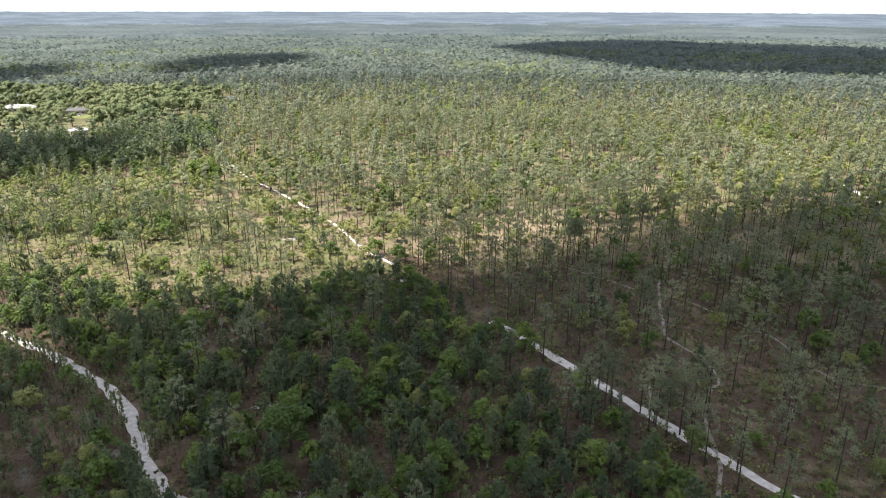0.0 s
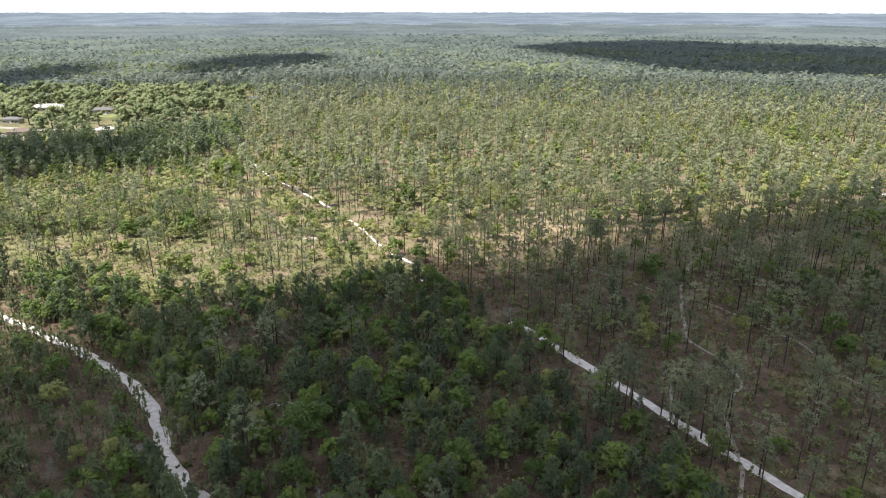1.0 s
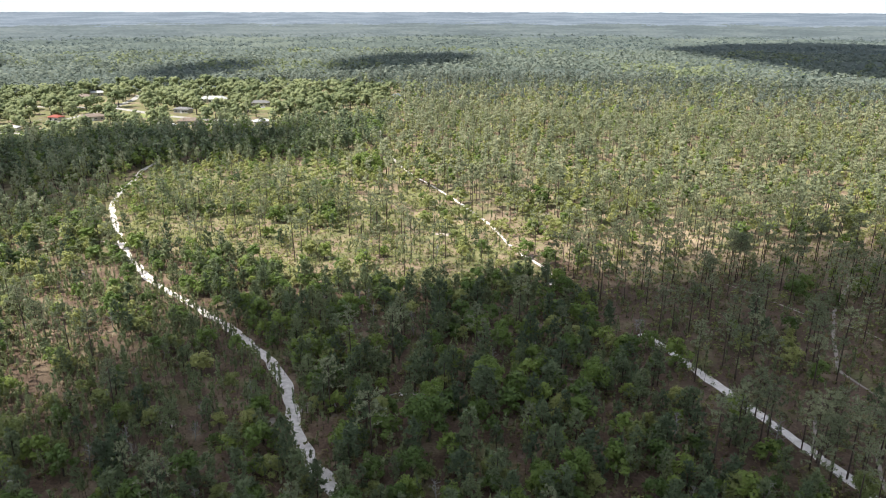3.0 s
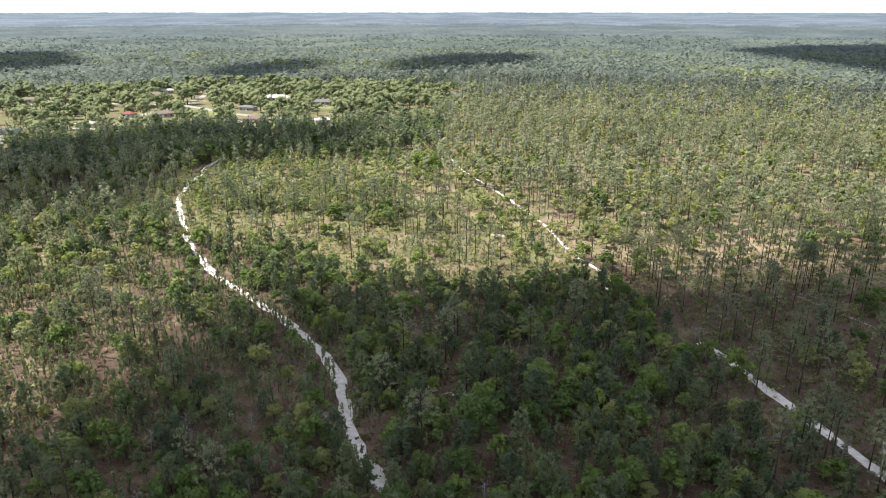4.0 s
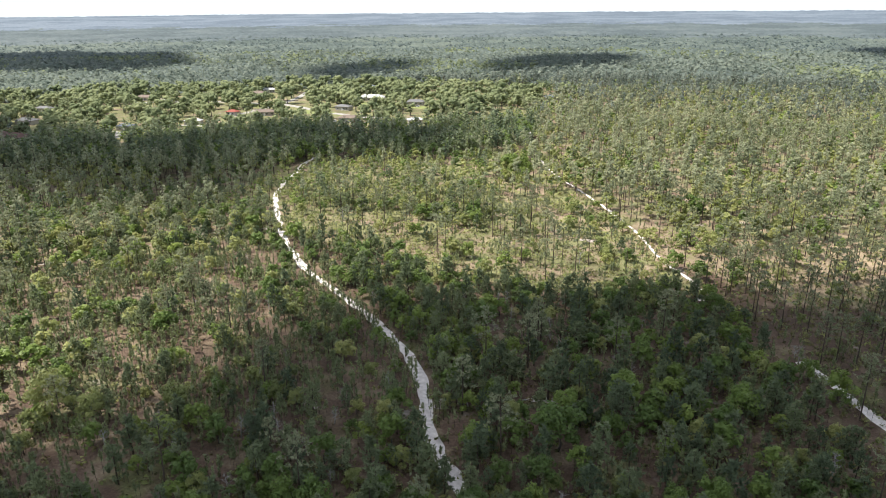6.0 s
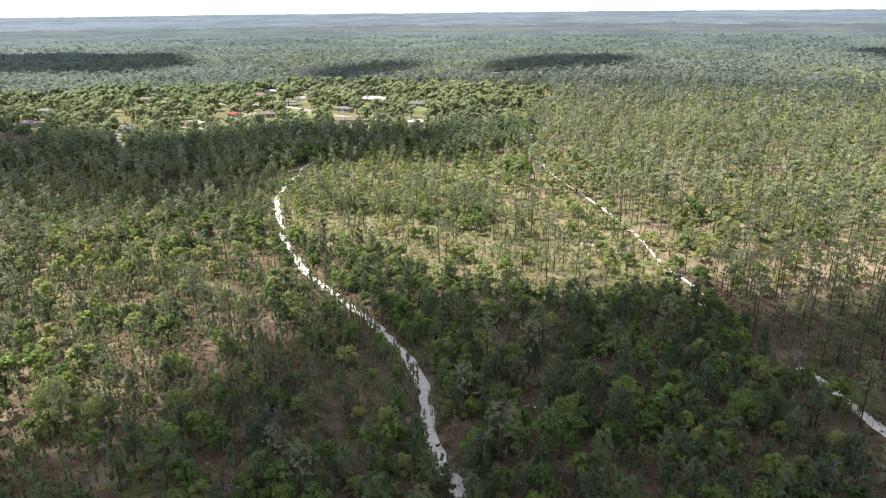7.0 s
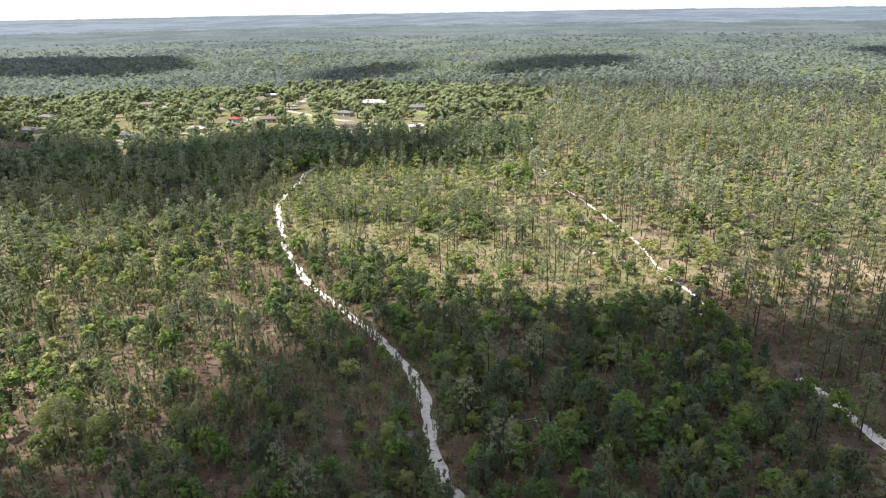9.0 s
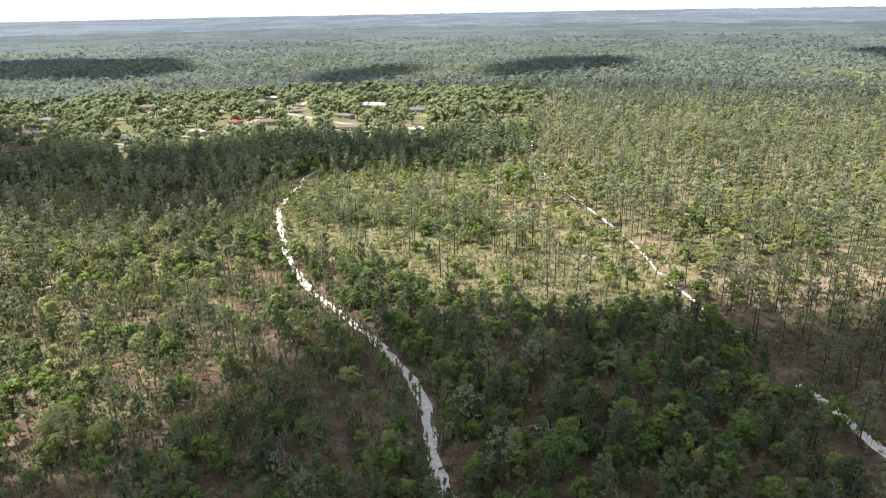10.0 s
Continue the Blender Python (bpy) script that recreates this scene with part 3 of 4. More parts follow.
def cloud(polygon, height, rng, puffs, edge):
    """A fair-weather cloud out of view, with a flat base and a heaped top, shaped to shade the polygon."""
    poly = np.array(polygon, float)
    low, high = poly.min(axis=0), poly.max(axis=0)
    px, py = rng.uniform(low[0], high[0], 4000), rng.uniform(low[1], high[1], 4000)
    ok = inside(px, py, polygon)
    px, py = px[ok], py[ok]
    d = line_distance(px, py, polygon, True)
    span = (high - low).min()
    chosen, covered = [], np.zeros(len(px), bool)
    for i in np.argsort(-d):
        if covered[i] or d[i] < span * 0.012:
            continue
        chosen.append(i)
        covered |= np.hypot(px - px[i], py - py[i]) < d[i] * 0.62
        if len(chosen) >= puffs:
            break
    shift = TO_SUN * (height / TO_SUN.z)
    bm = bmesh.new()
    for i in chosen:
        r = min(d[i] * 1.08, span * 0.35) + edge
        first = len(bm.verts)
        bmesh.ops.create_icosphere(bm, subdivisions=2, radius=1.0)
        bm.verts.ensure_lookup_table()
        for v in bm.verts[first:]:
            k = 1 + 0.16 * noise.noise(v.co * 2.3 + Vector((i, 0, 0)))
            flat = 0.55 if v.co.z > 0 else 0.12
            v.co = Vector((v.co.x * r * k + px[i] + shift.x, v.co.y * r * k + py[i] + shift.y, v.co.z * r * k * flat + height))
    for p in bm.faces:
        p.smooth = True
    return tagged(new("cloud", from_bm("cloud", bm, [CLOUD])), "white heaped summer cloud, out of view, shading the woods", "cloud", kind="stuff")


rng = np.random.default_rng(7)
for (line, half), name in zip(ROADS, ("road", "road", "road", "road", "trail", "trail", "trail", "road", "trail")):
    road(line, half, SAND if half > 0.5 else TRACK, name, "pale sand track winding between the trees" if name == "road" else "narrow trodden sand trail through scrub", rng)
for polygon, h, puffs in ((ADDED_SHADE_NORTH, 1000, 50), (ADDED_SHADE_NORTH_EAST, 1000, 50), (SHADE_NEAR, 900, 90), (SHADE_WEST, 900, 110), (SHADE_FAR, 1000, 70), (SHADE_FAR_WEST, 1000, 60)):
    cloud(polygon, h, rng, puffs, 6 if polygon is SHADE_WEST else 2)


# ---- planting ----
def spots(spacing, r0, r1, keep=1.0, jitter=0.6):
    """Jittered spots on a grid, inside the sector of land ahead, between two distances."""
    g = np.arange(-r1, r1, spacing)
    gx, gy = np.meshgrid(g[g < r1 * 0.75], g[g > -r1 * 0.1])
    px, py = gx.ravel() + rng.uniform(-jitter, jitter, gx.size) * spacing, gy.ravel() + rng.uniform(-jitter, jitter, gx.size) * spacing
    r, a = np.hypot(px, py), np.degrees(np.arctan2(-px, py))
    ok = (r > r0) & (r < r1) & (a > -42) & (a < 68) & (rng.uniform(size=px.size) < keep)
    return px[ok], py[ok]


def road_gap(px, py):
    return np.min([line_distance(px, py, line) - half for line, half in ROADS], axis=0)


def over_road(px, py, height):
    """Trees that lean over or crowd the far stretches of the two roads, which were cleared along them."""
    hit = np.zeros(len(px), bool)
    for f in (0.5, 0.72, 0.95):
        k = 1 / (1 - height * f / 84.0)
        for line, gap in ((ROAD_EAST[9:], 1.9), (ROAD_WEST[5:], 2.2)):
            hit |= line_distance(px * k, py * k, line) < gap
    return hit


WX, WY = np.array(ROAD_WEST).T
EX, EY = np.array(ROAD_EAST).T


def zones(px, py):
    """Which stand each spot lies in: 0 saplings, 1 thicket, 2 glade, 3 open pinewood, 4 high wood, 5 dark wood, 6 settlement, 7 young wood, 8 sunny pinewood, 9 mixed wood."""
    west, east = px < np.interp(py, WY, WX), px > np.interp(py, EY, EX) - np.where(py < 150, 16, 2)
    wav = np.array([noise.noise((x / 35, y / 35, 0.7)) for x, y in zip(px, py)]) * 14
    z = np.full(len(px), 4)
    z[west & (np.hypot(px, py) < 245 + wav)] = 0
    z[west & (np.hypot(px, py) < 128 + wav) & (px > -102)] = 1
    edge = 186 + wav + 13 * np.clip((px + 62) / 40, 0, 1) + 16 * np.clip((-85 - px) / 30, 0, 1)
    z[~west & ~east & (py < edge)] = 1
    z[~west & ~east & (py >= edge) & (py < 292 + wav * 2)] = 2
    z[~west & ~east & (py > 236 + wav) & (px < -98 - wav - (py - 240) * 0.25)] = 7
    z[east & (py < 262 + wav * 2)] = 3
    z[west & (z == 4) & (np.hypot(px, py) < 345 + wav)] = 9
    z[(z == 3) & (py > 216 + wav)] = 8
    z[inside(px, py, DARK_WOOD)] = 5
    z[inside(px, py, SETTLEMENT)] = 6
    return z


ground()

# kind: spacing of its grid, then the share of spots taken in each stand
PLANTING = {"pine": (6.6, [0.06, 0.07, 0.12, 0.55, 0.86, 0.30, 0.03, 0.15, 0.50, 0.50]),
            "bushy_pine": (5.6, [0.20, 0.80, 0.04, 0.06, 0.05, 0.90, 0.05, 0.26, 0.03, 0.50]),
            "young_pine": (1.68, [0.78, 0.30, 0.16, 0.10, 0.0, 0.0, 0.0, 0.36, 0.08, 0.05]),
            "oak": (4.8, [0.13, 0.46, 0.05, 0.10, 0.08, 0.40, 0.05, 0.20, 0.05, 0.26]),
            "spring_oak": (6.0, [0.20, 0.16, 0.17, 0.09, 0.42, 0.12, 0.24, 0.80, 0.22, 0.50]),
            "shrub": (2.1, [0.35, 0.70, 0.35, 0.85, 0.12, 0.0, 0.0, 0.2, 0.45, 0.3]),
            "spring_shrub": (2.3, [0.26, 0.16, 0.85, 0.26, 0.15, 0.0, 0.0, 0.8, 0.5, 0.3]),
            "grass": (2.2, [0.5, 0.2, 0.7, 0.5, 0.1, 0.0, 0.0, 0.3, 0.6, 0.2])}
SCALE = {"pine": (0.78, 1.12), "bushy_pine": (0.75, 1.4), "young_pine": (0.6, 1.35), "oak": (0.7, 1.45), "spring_oak": (0.6, 1.3),
         "shrub": (0.5, 1.5), "spring_shrub": (0.6, 1.6), "grass": (0.8, 1.8)}
HOUSES = [(-459, 293, 34, 0, 0), (-419, 353, 11, 20, 1), (-512, 343, 15, 10, 2), (-464, 549, 20, 15, 3), (-474, 582, 13, 30, 4), (-341, 565, 24, 12, 4),
          (-391, 640, 18, 25, 1), (-397, 440, 9, 0, 5), (-373, 449, 16, 40, 3), (-292, 449, 15, 20, 3), (-240, 458, 11, 35, 4), (-392, 391, 12, 25, 4),
          (-563, 395, 14, 10, 2), (-502, 471, 14, 30, 4), (-289, 551, 16, 15, 2), (-187, 629, 14, 10, 1), (-544, 485, 16, 20, 3), (-330, 500, 13, 0, 2)]


STREETS = [([(-560, 455), (-480, 500), (-404, 511), (-378, 501), (-336, 482), (-290, 470), (-240, 478)], 3.2), ([(-440, 600), (-420, 560), (-404, 511), (-398, 470), (-392, 425)], 2.8),
           ([(-300, 442), (-275, 449), (-235, 453)], 2.4), ([(-421, 344), (-412, 340), (-404, 333), (-396, 326)], 2.2), ([(-400, 383), (-385, 387), (-372, 388)], 2.0)]


def settlement_clear(px, py):
    """Yards are open: no tree on a house, nor close before its front."""
    ok = np.ones(len(px), bool)
    for x, y, length, *_ in HOUSES:
        d = math.hypot(x, y)
        ux, uy = -x / d, -y / d
        along, across = (px - x) * ux + (py - y) * uy, np.abs(-(px - x) * uy + (py - y) * ux)
        ok &= ~((along > -7) & (along < 56) & (across < length * 0.36 + 3))
    for line, half in STREETS:
        for k in (1.0, 1.05, 1.1, 1.15):
            ok &= line_distance(px * k, py * k, line) > half + 1.5
    return ok


def bake(name, kind, detail, px, py, scale, label, category, variants=6, z=None, leaf=None, wide=1.0, wood=True):
    """One mesh of many trees, past counting."""
    if len(px) == 0:
        return
    shape, bark, leaf_mat = KINDS[kind]
    vs, ts, ms, tt, lt, off = [], [], [], [], [], 0
    which = rng.integers(0, variants, len(px))
    for v in range(variants):
        sel = which == v
        m = int(sel.sum())
        if not m:
            continue
        (wv, wt), (fv, ft) = shape(rng, detail)
        if not wood:
            wv, wt = np.zeros((0, 3)), np.zeros((0, 3), int)
        pv, pt = joined([(wv, wt), (fv, ft)])
        a, s = rng.uniform(0, 6.28, m), scale[sel]
        ca, sa = np.cos(a)[:, None], np.sin(a)[:, None]
        sw = (s * rng.uniform(0.9, 1.15, m) * wide)[:, None]
        q = np.stack([(pv[:, 0] * ca - pv[:, 1] * sa) * sw + px[sel][:, None], (pv[:, 0] * sa + pv[:, 1] * ca) * sw + py[sel][:, None],
                      pv[:, 2] * s[:, None] + (0 if z is None else z[sel][:, None])], axis=2)
        vs.append(q.reshape(-1, 3))
        ts.append((pt[None] + (np.arange(m) * len(pv))[:, None, None]).reshape(-1, 3) + off)
        ms.append(np.tile(np.r_[np.zeros(len(wt), int), np.ones(len(ft), int)], m))
        tt.append(np.repeat(rng.uniform(0, 1, m), len(pv)))
        lt.append(np.tile(np.repeat(rng.uniform(0, 1, (len(pv) + 2) // 3), 3)[:len(pv)], m))
        off += m * len(pv)
    ob = new(name, mesh_of(name, np.concatenate(vs), np.concatenate(ts), [bark, leaf or leaf_mat], np.concatenate(ms), np.concatenate(tt), np.concatenate(lt)))
    return tagged(ob, label, category, kind="stuff")


def tree_thing(name, kind, label, category, group, detail=3, **shape_args):
    """One tree as a thing: an Empty at its foot with a trunk, limbs and a crown."""
    shape, bark, leaf_mat = KINDS[kind]
    wood, (fv, ft) = shape(rng, detail, **shape_args)
    foot = tagged(new(name), label, category, group)
    pieces = [wood] if isinstance(wood, tuple) else wood
    for part_name, (v, t), m in [("trunk" if i == 0 else "limb", w, bark) for i, w in enumerate(pieces)] + [("crown", (fv, ft), leaf_mat)]:
        tone = np.repeat(rng.uniform(0, 1, (len(v) + 2) // 3), 3)[:len(v)]
        ob = new(part_name, mesh_of(part_name, v, t, [m], leaf_tone=tone))
        ob.parent = foot
    return foot


def plant(prototypes, px, py, scale):
    for i, (x, y, s) in enumerate(zip(px, py, scale)):
        m = pose(x, y, 0, 0, 0, rng.uniform(0, 360)) @ Matrix.Diagonal((s * rng.uniform(0.9, 1.12), s * rng.uniform(0.9, 1.12), s, 1))
        if i < len(prototypes):
            prototypes[i].matrix_basis = m
        else:
            copy_thing(prototypes[i % len(prototypes)], m @ Matrix.Diagonal((*[1 / k for k in prototypes[i % len(prototypes)].scale], 1)))


THINGS = {"pine": ("pine_tree", "tall slender pine with a bare dark trunk and open crown", "pine tree", "pines of the sandhill", 300),
          "bushy_pine": ("sand_pine", "bushy dark green pine branching near the ground", "pine tree", "bushy pines in the thicket", 220),
          "young_pine": ("pine_sapling", "thin young pine with bottle-brush needle tufts", "sapling", "pine saplings", 290),
          "oak": ("scrub_oak", "dark green leafy scrub oak in dense thicket", "oak tree", "scrub oaks in the thicket", 290),
          "spring_oak": ("turkey_oak", "oak with fresh yellow-green spring leaves", "oak tree", "spring oaks", 150),
          "shrub": ("shrub", "low olive-brown shrub on the forest floor", "shrub", "low shrubs", 200)}
PINES_EAST = [(24, 148), (25, 173), (21, 174), (34, 168), (31, 156), (33, 151), (29, 124), (30.5, 126.5), (33, 129), (33, 123), (35, 126), (24, 116), (41, 125),
              (41, 119), (41.5, 116.5), (43, 122), (45, 124), (48, 129), (44, 117), (47, 118), (53, 122), (55, 125), (50, 120), (51, 165), (52.5, 164), (52, 160),
              (58, 163), (49, 150), (73, 130), (70, 122), (72, 123.5), (82, 161), (70, 155), (84, 171), (88, 167), (92, 169), (93, 166), (104, 167), (99, 161),
              (98, 151), (100, 150), (106, 151), (54, 107), (60, 106), (68, 100)]
PINES_GLADE = [(-8, 212), (-1, 210), (0, 213), (6, 232), (7, 214), (8.5, 216), (12, 234), (11, 240), (16, 233), (21, 227), (22, 222), (26, 234), (27, 240),
               (33, 232), (36, 240), (40, 247), (30, 196), (32, 192), (41, 216), (42.5, 214), (43.5, 216.5), (45, 218), (45, 190), (94, 220), (77, 205),
               (90, 188), (113, 258), (-141, 234), (-137, 233), (-117, 215), (-118, 221), (-101, 220), (-89, 230), (-84, 240), (-80, 235), (-79, 244),
               (-71, 237), (-67, 227), (-60, 211), (-82, 254), (-146, 271), (-138, 262), (-121, 125), (-139, 131), (-128, 126)]

# single trees that stand out: x, y, scale
MARKED = {"oak": [(-30.4, 121.7, 1.5), (-21, 132.5, 1.7), (-115, 319, 2.6), (-109, 322, 2.3), (-88, 205, 1.2), (-29, 112, 2.0), (-0.5, 104, 1.6), (2, 137, 1.7), (-60, 76.5, 1.6), (-36, 87, 1.3), (-139, 172, 1.2), (-20, 198, 1.1), (-8, 190, 1.3)],
          "spring_oak": [(-127.8, 78.3, 2.15), (-118.6, 81.3, 1.5), (-105, 90.6, 1.5), (-54.4, 116.5, 0.75), (-182, 198, 1.7), (-178, 201, 1.5), (-14, 245, 1.4), (8, 224, 0.9)],
          "bushy_pine": [(-59, 124, 1.25), (-50, 126, 1.2), (-46, 154, 1.3), (-38, 157.5, 1.35), (4.5, 137, 1.2), (11, 133, 1.3), (-78, 101, 1.3), (-80, 86, 1.3), (-74, 88, 1.1),
                         (-144, 118, 1.25), (-19.5, 122.5, 1.7), (-53.7, 152.4, 0.9), (-64, 132, 1.2), (-70, 142, 1.2), (-43.5, 91.5, 1.0), (-38, 90.5, 1.15), (-46.2, 97.2, 0.5), (-143, 176, 1.0)]}

for kind, (spacing, shares) in PLANTING.items():
    small = kind in ("shrub", "spring_shrub", "grass", "young_pine")
    px, py = spots(spacing, 70, 330 if small else 800)
    zone = zones(px, py)
    r = np.hypot(px, py)
    clump = np.array([noise.noise((x / 13, y / 13, 2.2)) + 0.5 * noise.noise((x / 5, y / 5, 7.7)) for x, y in zip(px, py)])
    share = np.array(shares)[zone] * np.where(zone < 2, np.clip(1.08 + 1.1 * clump, 0.35, 1.6), np.clip(1 + 0.6 * clump, 0.4, 1.4))
    if kind in ("pine", "spring_oak"):
        grove = np.array([noise.noise((x / 48, y / 48, 5.5)) + 0.6 * noise.noise((x / 19, y / 19, 1.5)) for x, y in zip(px, py)])
        share = share * np.where((zone == 4) | (zone == 8), np.clip(1 + (1.7 if kind == "spring_oak" else -0.8) * grove, 0.15, 1.8), 1.0)
    ok = (rng.uniform(size=len(px)) < share) & (road_gap(px, py) > (np.where(py > 196, np.where(px > -112, -0.4, 0.5), 1.6) if not small else -0.9 if kind == "young_pine" else np.where(py > 190, -0.8, -0.6)))
    if kind == "grass":
        ok &= r < 260
    if kind == "pine":
        ok &= ~((zone == 3) & (r < 185) & (px < 112) & (rng.uniform(size=len(px)) < 0.62))
        for x, y in PINES_EAST + PINES_GLADE:
            ok &= np.hypot(px - x, py - y) > 4
    if not small:
        ok &= ((zone != 6) & (zone != 5)) | settlement_clear(px, py)
    px, py, zone, r = px[ok], py[ok], zone[ok], r[ok]
    low, high = SCALE[kind]
    tall = {"pine": 13.0, "bushy_pine": 6.5, "oak": 4.5, "spring_oak": 5.0, "young_pine": 3.5}.get(kind, 1.0)
    ok = ~(over_road(px, py, np.where(zone >= 4, tall * 1.1, tall)) & (rng.uniform(size=len(px)) < np.where(px > -112, 0.26, 0.22)))
    px, py, zone, r = px[ok], py[ok], zone[ok], r[ok]
    s = rng.uniform(low, high, len(px)) * rng.uniform(0.85, 1.0, len(px))
    if kind in ("oak", "spring_oak"):
        s = s * np.select([zone >= 7, zone == 6, zone >= 4], [1.05, 2.8, 1.6], 1.0)
    if kind == "bushy_pine":
        s = s * np.where(zone == 5, 1.6, 1.0)
    if kind == "pine":
        s = s * np.where(zone == 5, rng.uniform(0.7, 1.25, len(s)), np.where(zone == 4, rng.uniform(0.85, 1.4, len(s)), 1.0))
        px, py, r = np.r_[[p[0] for p in PINES_EAST + PINES_GLADE], px], np.r_[[p[1] for p in PINES_EAST + PINES_GLADE], py], np.r_[np.zeros(90), r]
        s, zone = np.r_[rng.uniform(0.85, 1.08, 90), s], np.r_[np.full(90, 3), zone]
    if kind in MARKED:
        mx, my, mscale = np.array(MARKED[kind]).T
        clear = np.min([np.hypot(px - x, py - y) for x, y in zip(mx, my)], axis=0) > 3
        px, py, r, s = np.r_[mx, px[clear]], np.r_[my, py[clear]], np.r_[np.zeros(len(mx)), r[clear]], np.r_[mscale, s[clear]]
    order = np.argsort(r, kind="stable")
    px, py, s, r, zone = px[order], py[order], s[order], r[order], (zone[order] if len(zone) == len(order) else zones(px[order], py[order]))
    single = 0
    if kind in THINGS:
        name, label, category, group, limit = THINGS[kind]
        single = min(limit, len(px))
        half = single // 2
        plant([tree_thing(name, kind, label, category, group) for _ in range(8)], px[:half], py[:half], s[:half])
        plant([tree_thing(name, kind, label, category, group, 2) for _ in range(8)], px[half:single], py[half:single], s[half:single])
    px, py, s, r, zone = px[single:], py[single:], s[single:], r[single:], zone[single:]
    title = {"pine": "pine_wood", "bushy_pine": "sand_pine_thicket", "young_pine": "sapling_stand", "oak": "oak_wood", "spring_oak": "spring_oak_wood",
             "shrub": "scrub", "spring_shrub": "fresh_scrub", "grass": "wiregrass"}[kind]
    text = {"pine": "tall open pines standing over scrub", "bushy_pine": "dense bushy dark green pines", "young_pine": "thin pine saplings in brown grass",
            "oak": "dark green leafy oaks", "spring_oak": "yellow-green oaks in spring leaf", "shrub": "low olive shrubs on brown litter",
            "spring_shrub": "fresh yellow-green low bushes", "grass": "straw-coloured wiregrass tussocks"}[kind]
    for detail, r0, r1 in ((2, 0, 290), (1, 290, 520), (0, 520, 900)):
        seen_as = np.where((zone == 6) & (r > 500) & (r < 720), 500, r)
        sel = (seen_as >= r0) & (seen_as < r1)
        if kind in ("oak", "spring_oak") and detail < 2:
            yard = sel & (zone == 6)
            bake("yard_trees", "yard_oak", detail, px[yard], py[yard], s[yard] * 0.95, "rounded light green oaks shading the yards", "woodland", 10)
            sel &= zone != 6
        if small and detail == 2:
            bake(title, kind, 1 if kind != "young_pine" else 2, px[sel], py[sel], s[sel], text, "woodland", 8, wood=kind == "young_pine")
        elif detail or kind not in ("pine", "spring_oak"):
            bake(title, kind, detail, px[sel], py[sel], s[sel], text, "woodland", 8)
        else:
            # with distance, more trees take the leaf colours that hold haze
            hazed = sel & (rng.uniform(size=len(r)) < (r - 480) / 300)
            bake(title, kind, 0, px[sel & ~hazed], py[sel & ~hazed], s[sel & ~hazed], text, "woodland", 8)
            bake(title, kind, 0, px[hazed], py[hazed], s[hazed], text, "woodland", 8, leaf=HAZED_PINE if kind == "pine" else HAZED_OAK)

# ---- far woods, haze tinted into their colours ----
def far_stand(px, py):
    return np.array([noise.noise((x / 190, y / 190, 4.1)) + 0.5 * noise.noise((x / 60, y / 60, 9.1)) for x, y in zip(px, py)]) + rng.normal(0, 0.25, len(px))


px, py = spots(8.0, 780, 1330, jitter=0.8)
s, bright = rng.uniform(0.6, 1.35, len(px)), far_stand(px, py) > 0.3
bake("far_pine_wood", "crowded_pine", 0, px[~bright], py[~bright], s[~bright] * 1.3, "distant haze-tinted pines merging into an even canopy", "woodland", 10, None, None, 1.15, False)
bake("far_oak_wood", "crowded_oak", 0, px[bright], py[bright], s[bright] * 1.3, "distant haze-tinted oaks in fresh leaf among pines", "woodland", 10, None, None, 1.15, False)


def far_canopy():
    """The woods beyond, too far to tell one tree from the next: a rolling roof of crowns up to the skyline."""
    radii = 775 * 1.0162 ** np.arange(113)
    a = np.radians(np.arange(-44, 70, 0.16))
    rr, aa = np.meshgrid(radii, a, indexing="ij")
    rr = rr * (1 + rng.uniform(-0.005, 0.005, rr.shape))
    aa = aa + rng.uniform(-0.0007, 0.0007, rr.shape)
    x, y = -np.sin(aa) * rr, np.cos(aa) * rr
    swell = np.array([noise.noise((p / 420, q / 420, 3.3)) for p, q in zip(x.ravel(), y.ravel())]).reshape(rr.shape)
    stand = np.array([noise.noise((p / 130, q / 130, 6.3)) for p, q in zip(x.ravel(), y.ravel())]).reshape(rr.shape)
    z = rise(rr) + swell * np.clip((rr - 2000) / 2500, 0, 1) * 2.5 + np.clip(5.5 + (rr - 775) / 220, 5.5, 8) + stand * 4 * np.clip(2300 / rr, 0.35, 1) + rng.uniform(-1, 1, rr.shape) * np.clip(5200 / rr, 1.2, 3.4)
    z[0] = 0
    v = np.stack([x, y, z], axis=2).reshape(-1, 3)
    n = len(a)
    i, k = np.meshgrid(np.arange(len(radii) - 1), np.arange(n - 1), indexing="ij")
    p = (i * n + k).ravel()
    t = np.concatenate([np.stack([p, p + n + 1, p + n], axis=1), np.stack([p, p + 1, p + n + 1], axis=1)])
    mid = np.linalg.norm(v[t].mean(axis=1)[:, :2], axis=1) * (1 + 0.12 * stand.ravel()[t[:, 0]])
    # three materials by distance, each with more haze in its base colour
    me = mesh_of("hazed_far_woods", v, t, [HAZED_WOODS, HAZED_FARTHER_WOODS, HAZED_SKYLINE], np.digitize(mid, [1900, 2900]))
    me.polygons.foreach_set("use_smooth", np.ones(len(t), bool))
    tagged(new("hazed_far_woods", me), "unbroken pine and oak woods, haze-tinted towards the skyline", "woodland", kind="stuff")


far_canopy()
px, py = spots(15.0, 1330, 2050, jitter=0.9)
r = np.hypot(px, py)
ok = rng.uniform(size=len(px)) < np.clip(1.2 - (r - 1330) / 800, 0, 1)
px, py, r = px[ok], py[ok], r[ok]
bake("far_tree_tops", "far_crown", 0, px, py, rng.uniform(0.8, 1.3, len(px)), "haze-tinted crowns standing above the distant canopy", "woodland", 10, rise(r) + 2.0, None, 1.3, False)


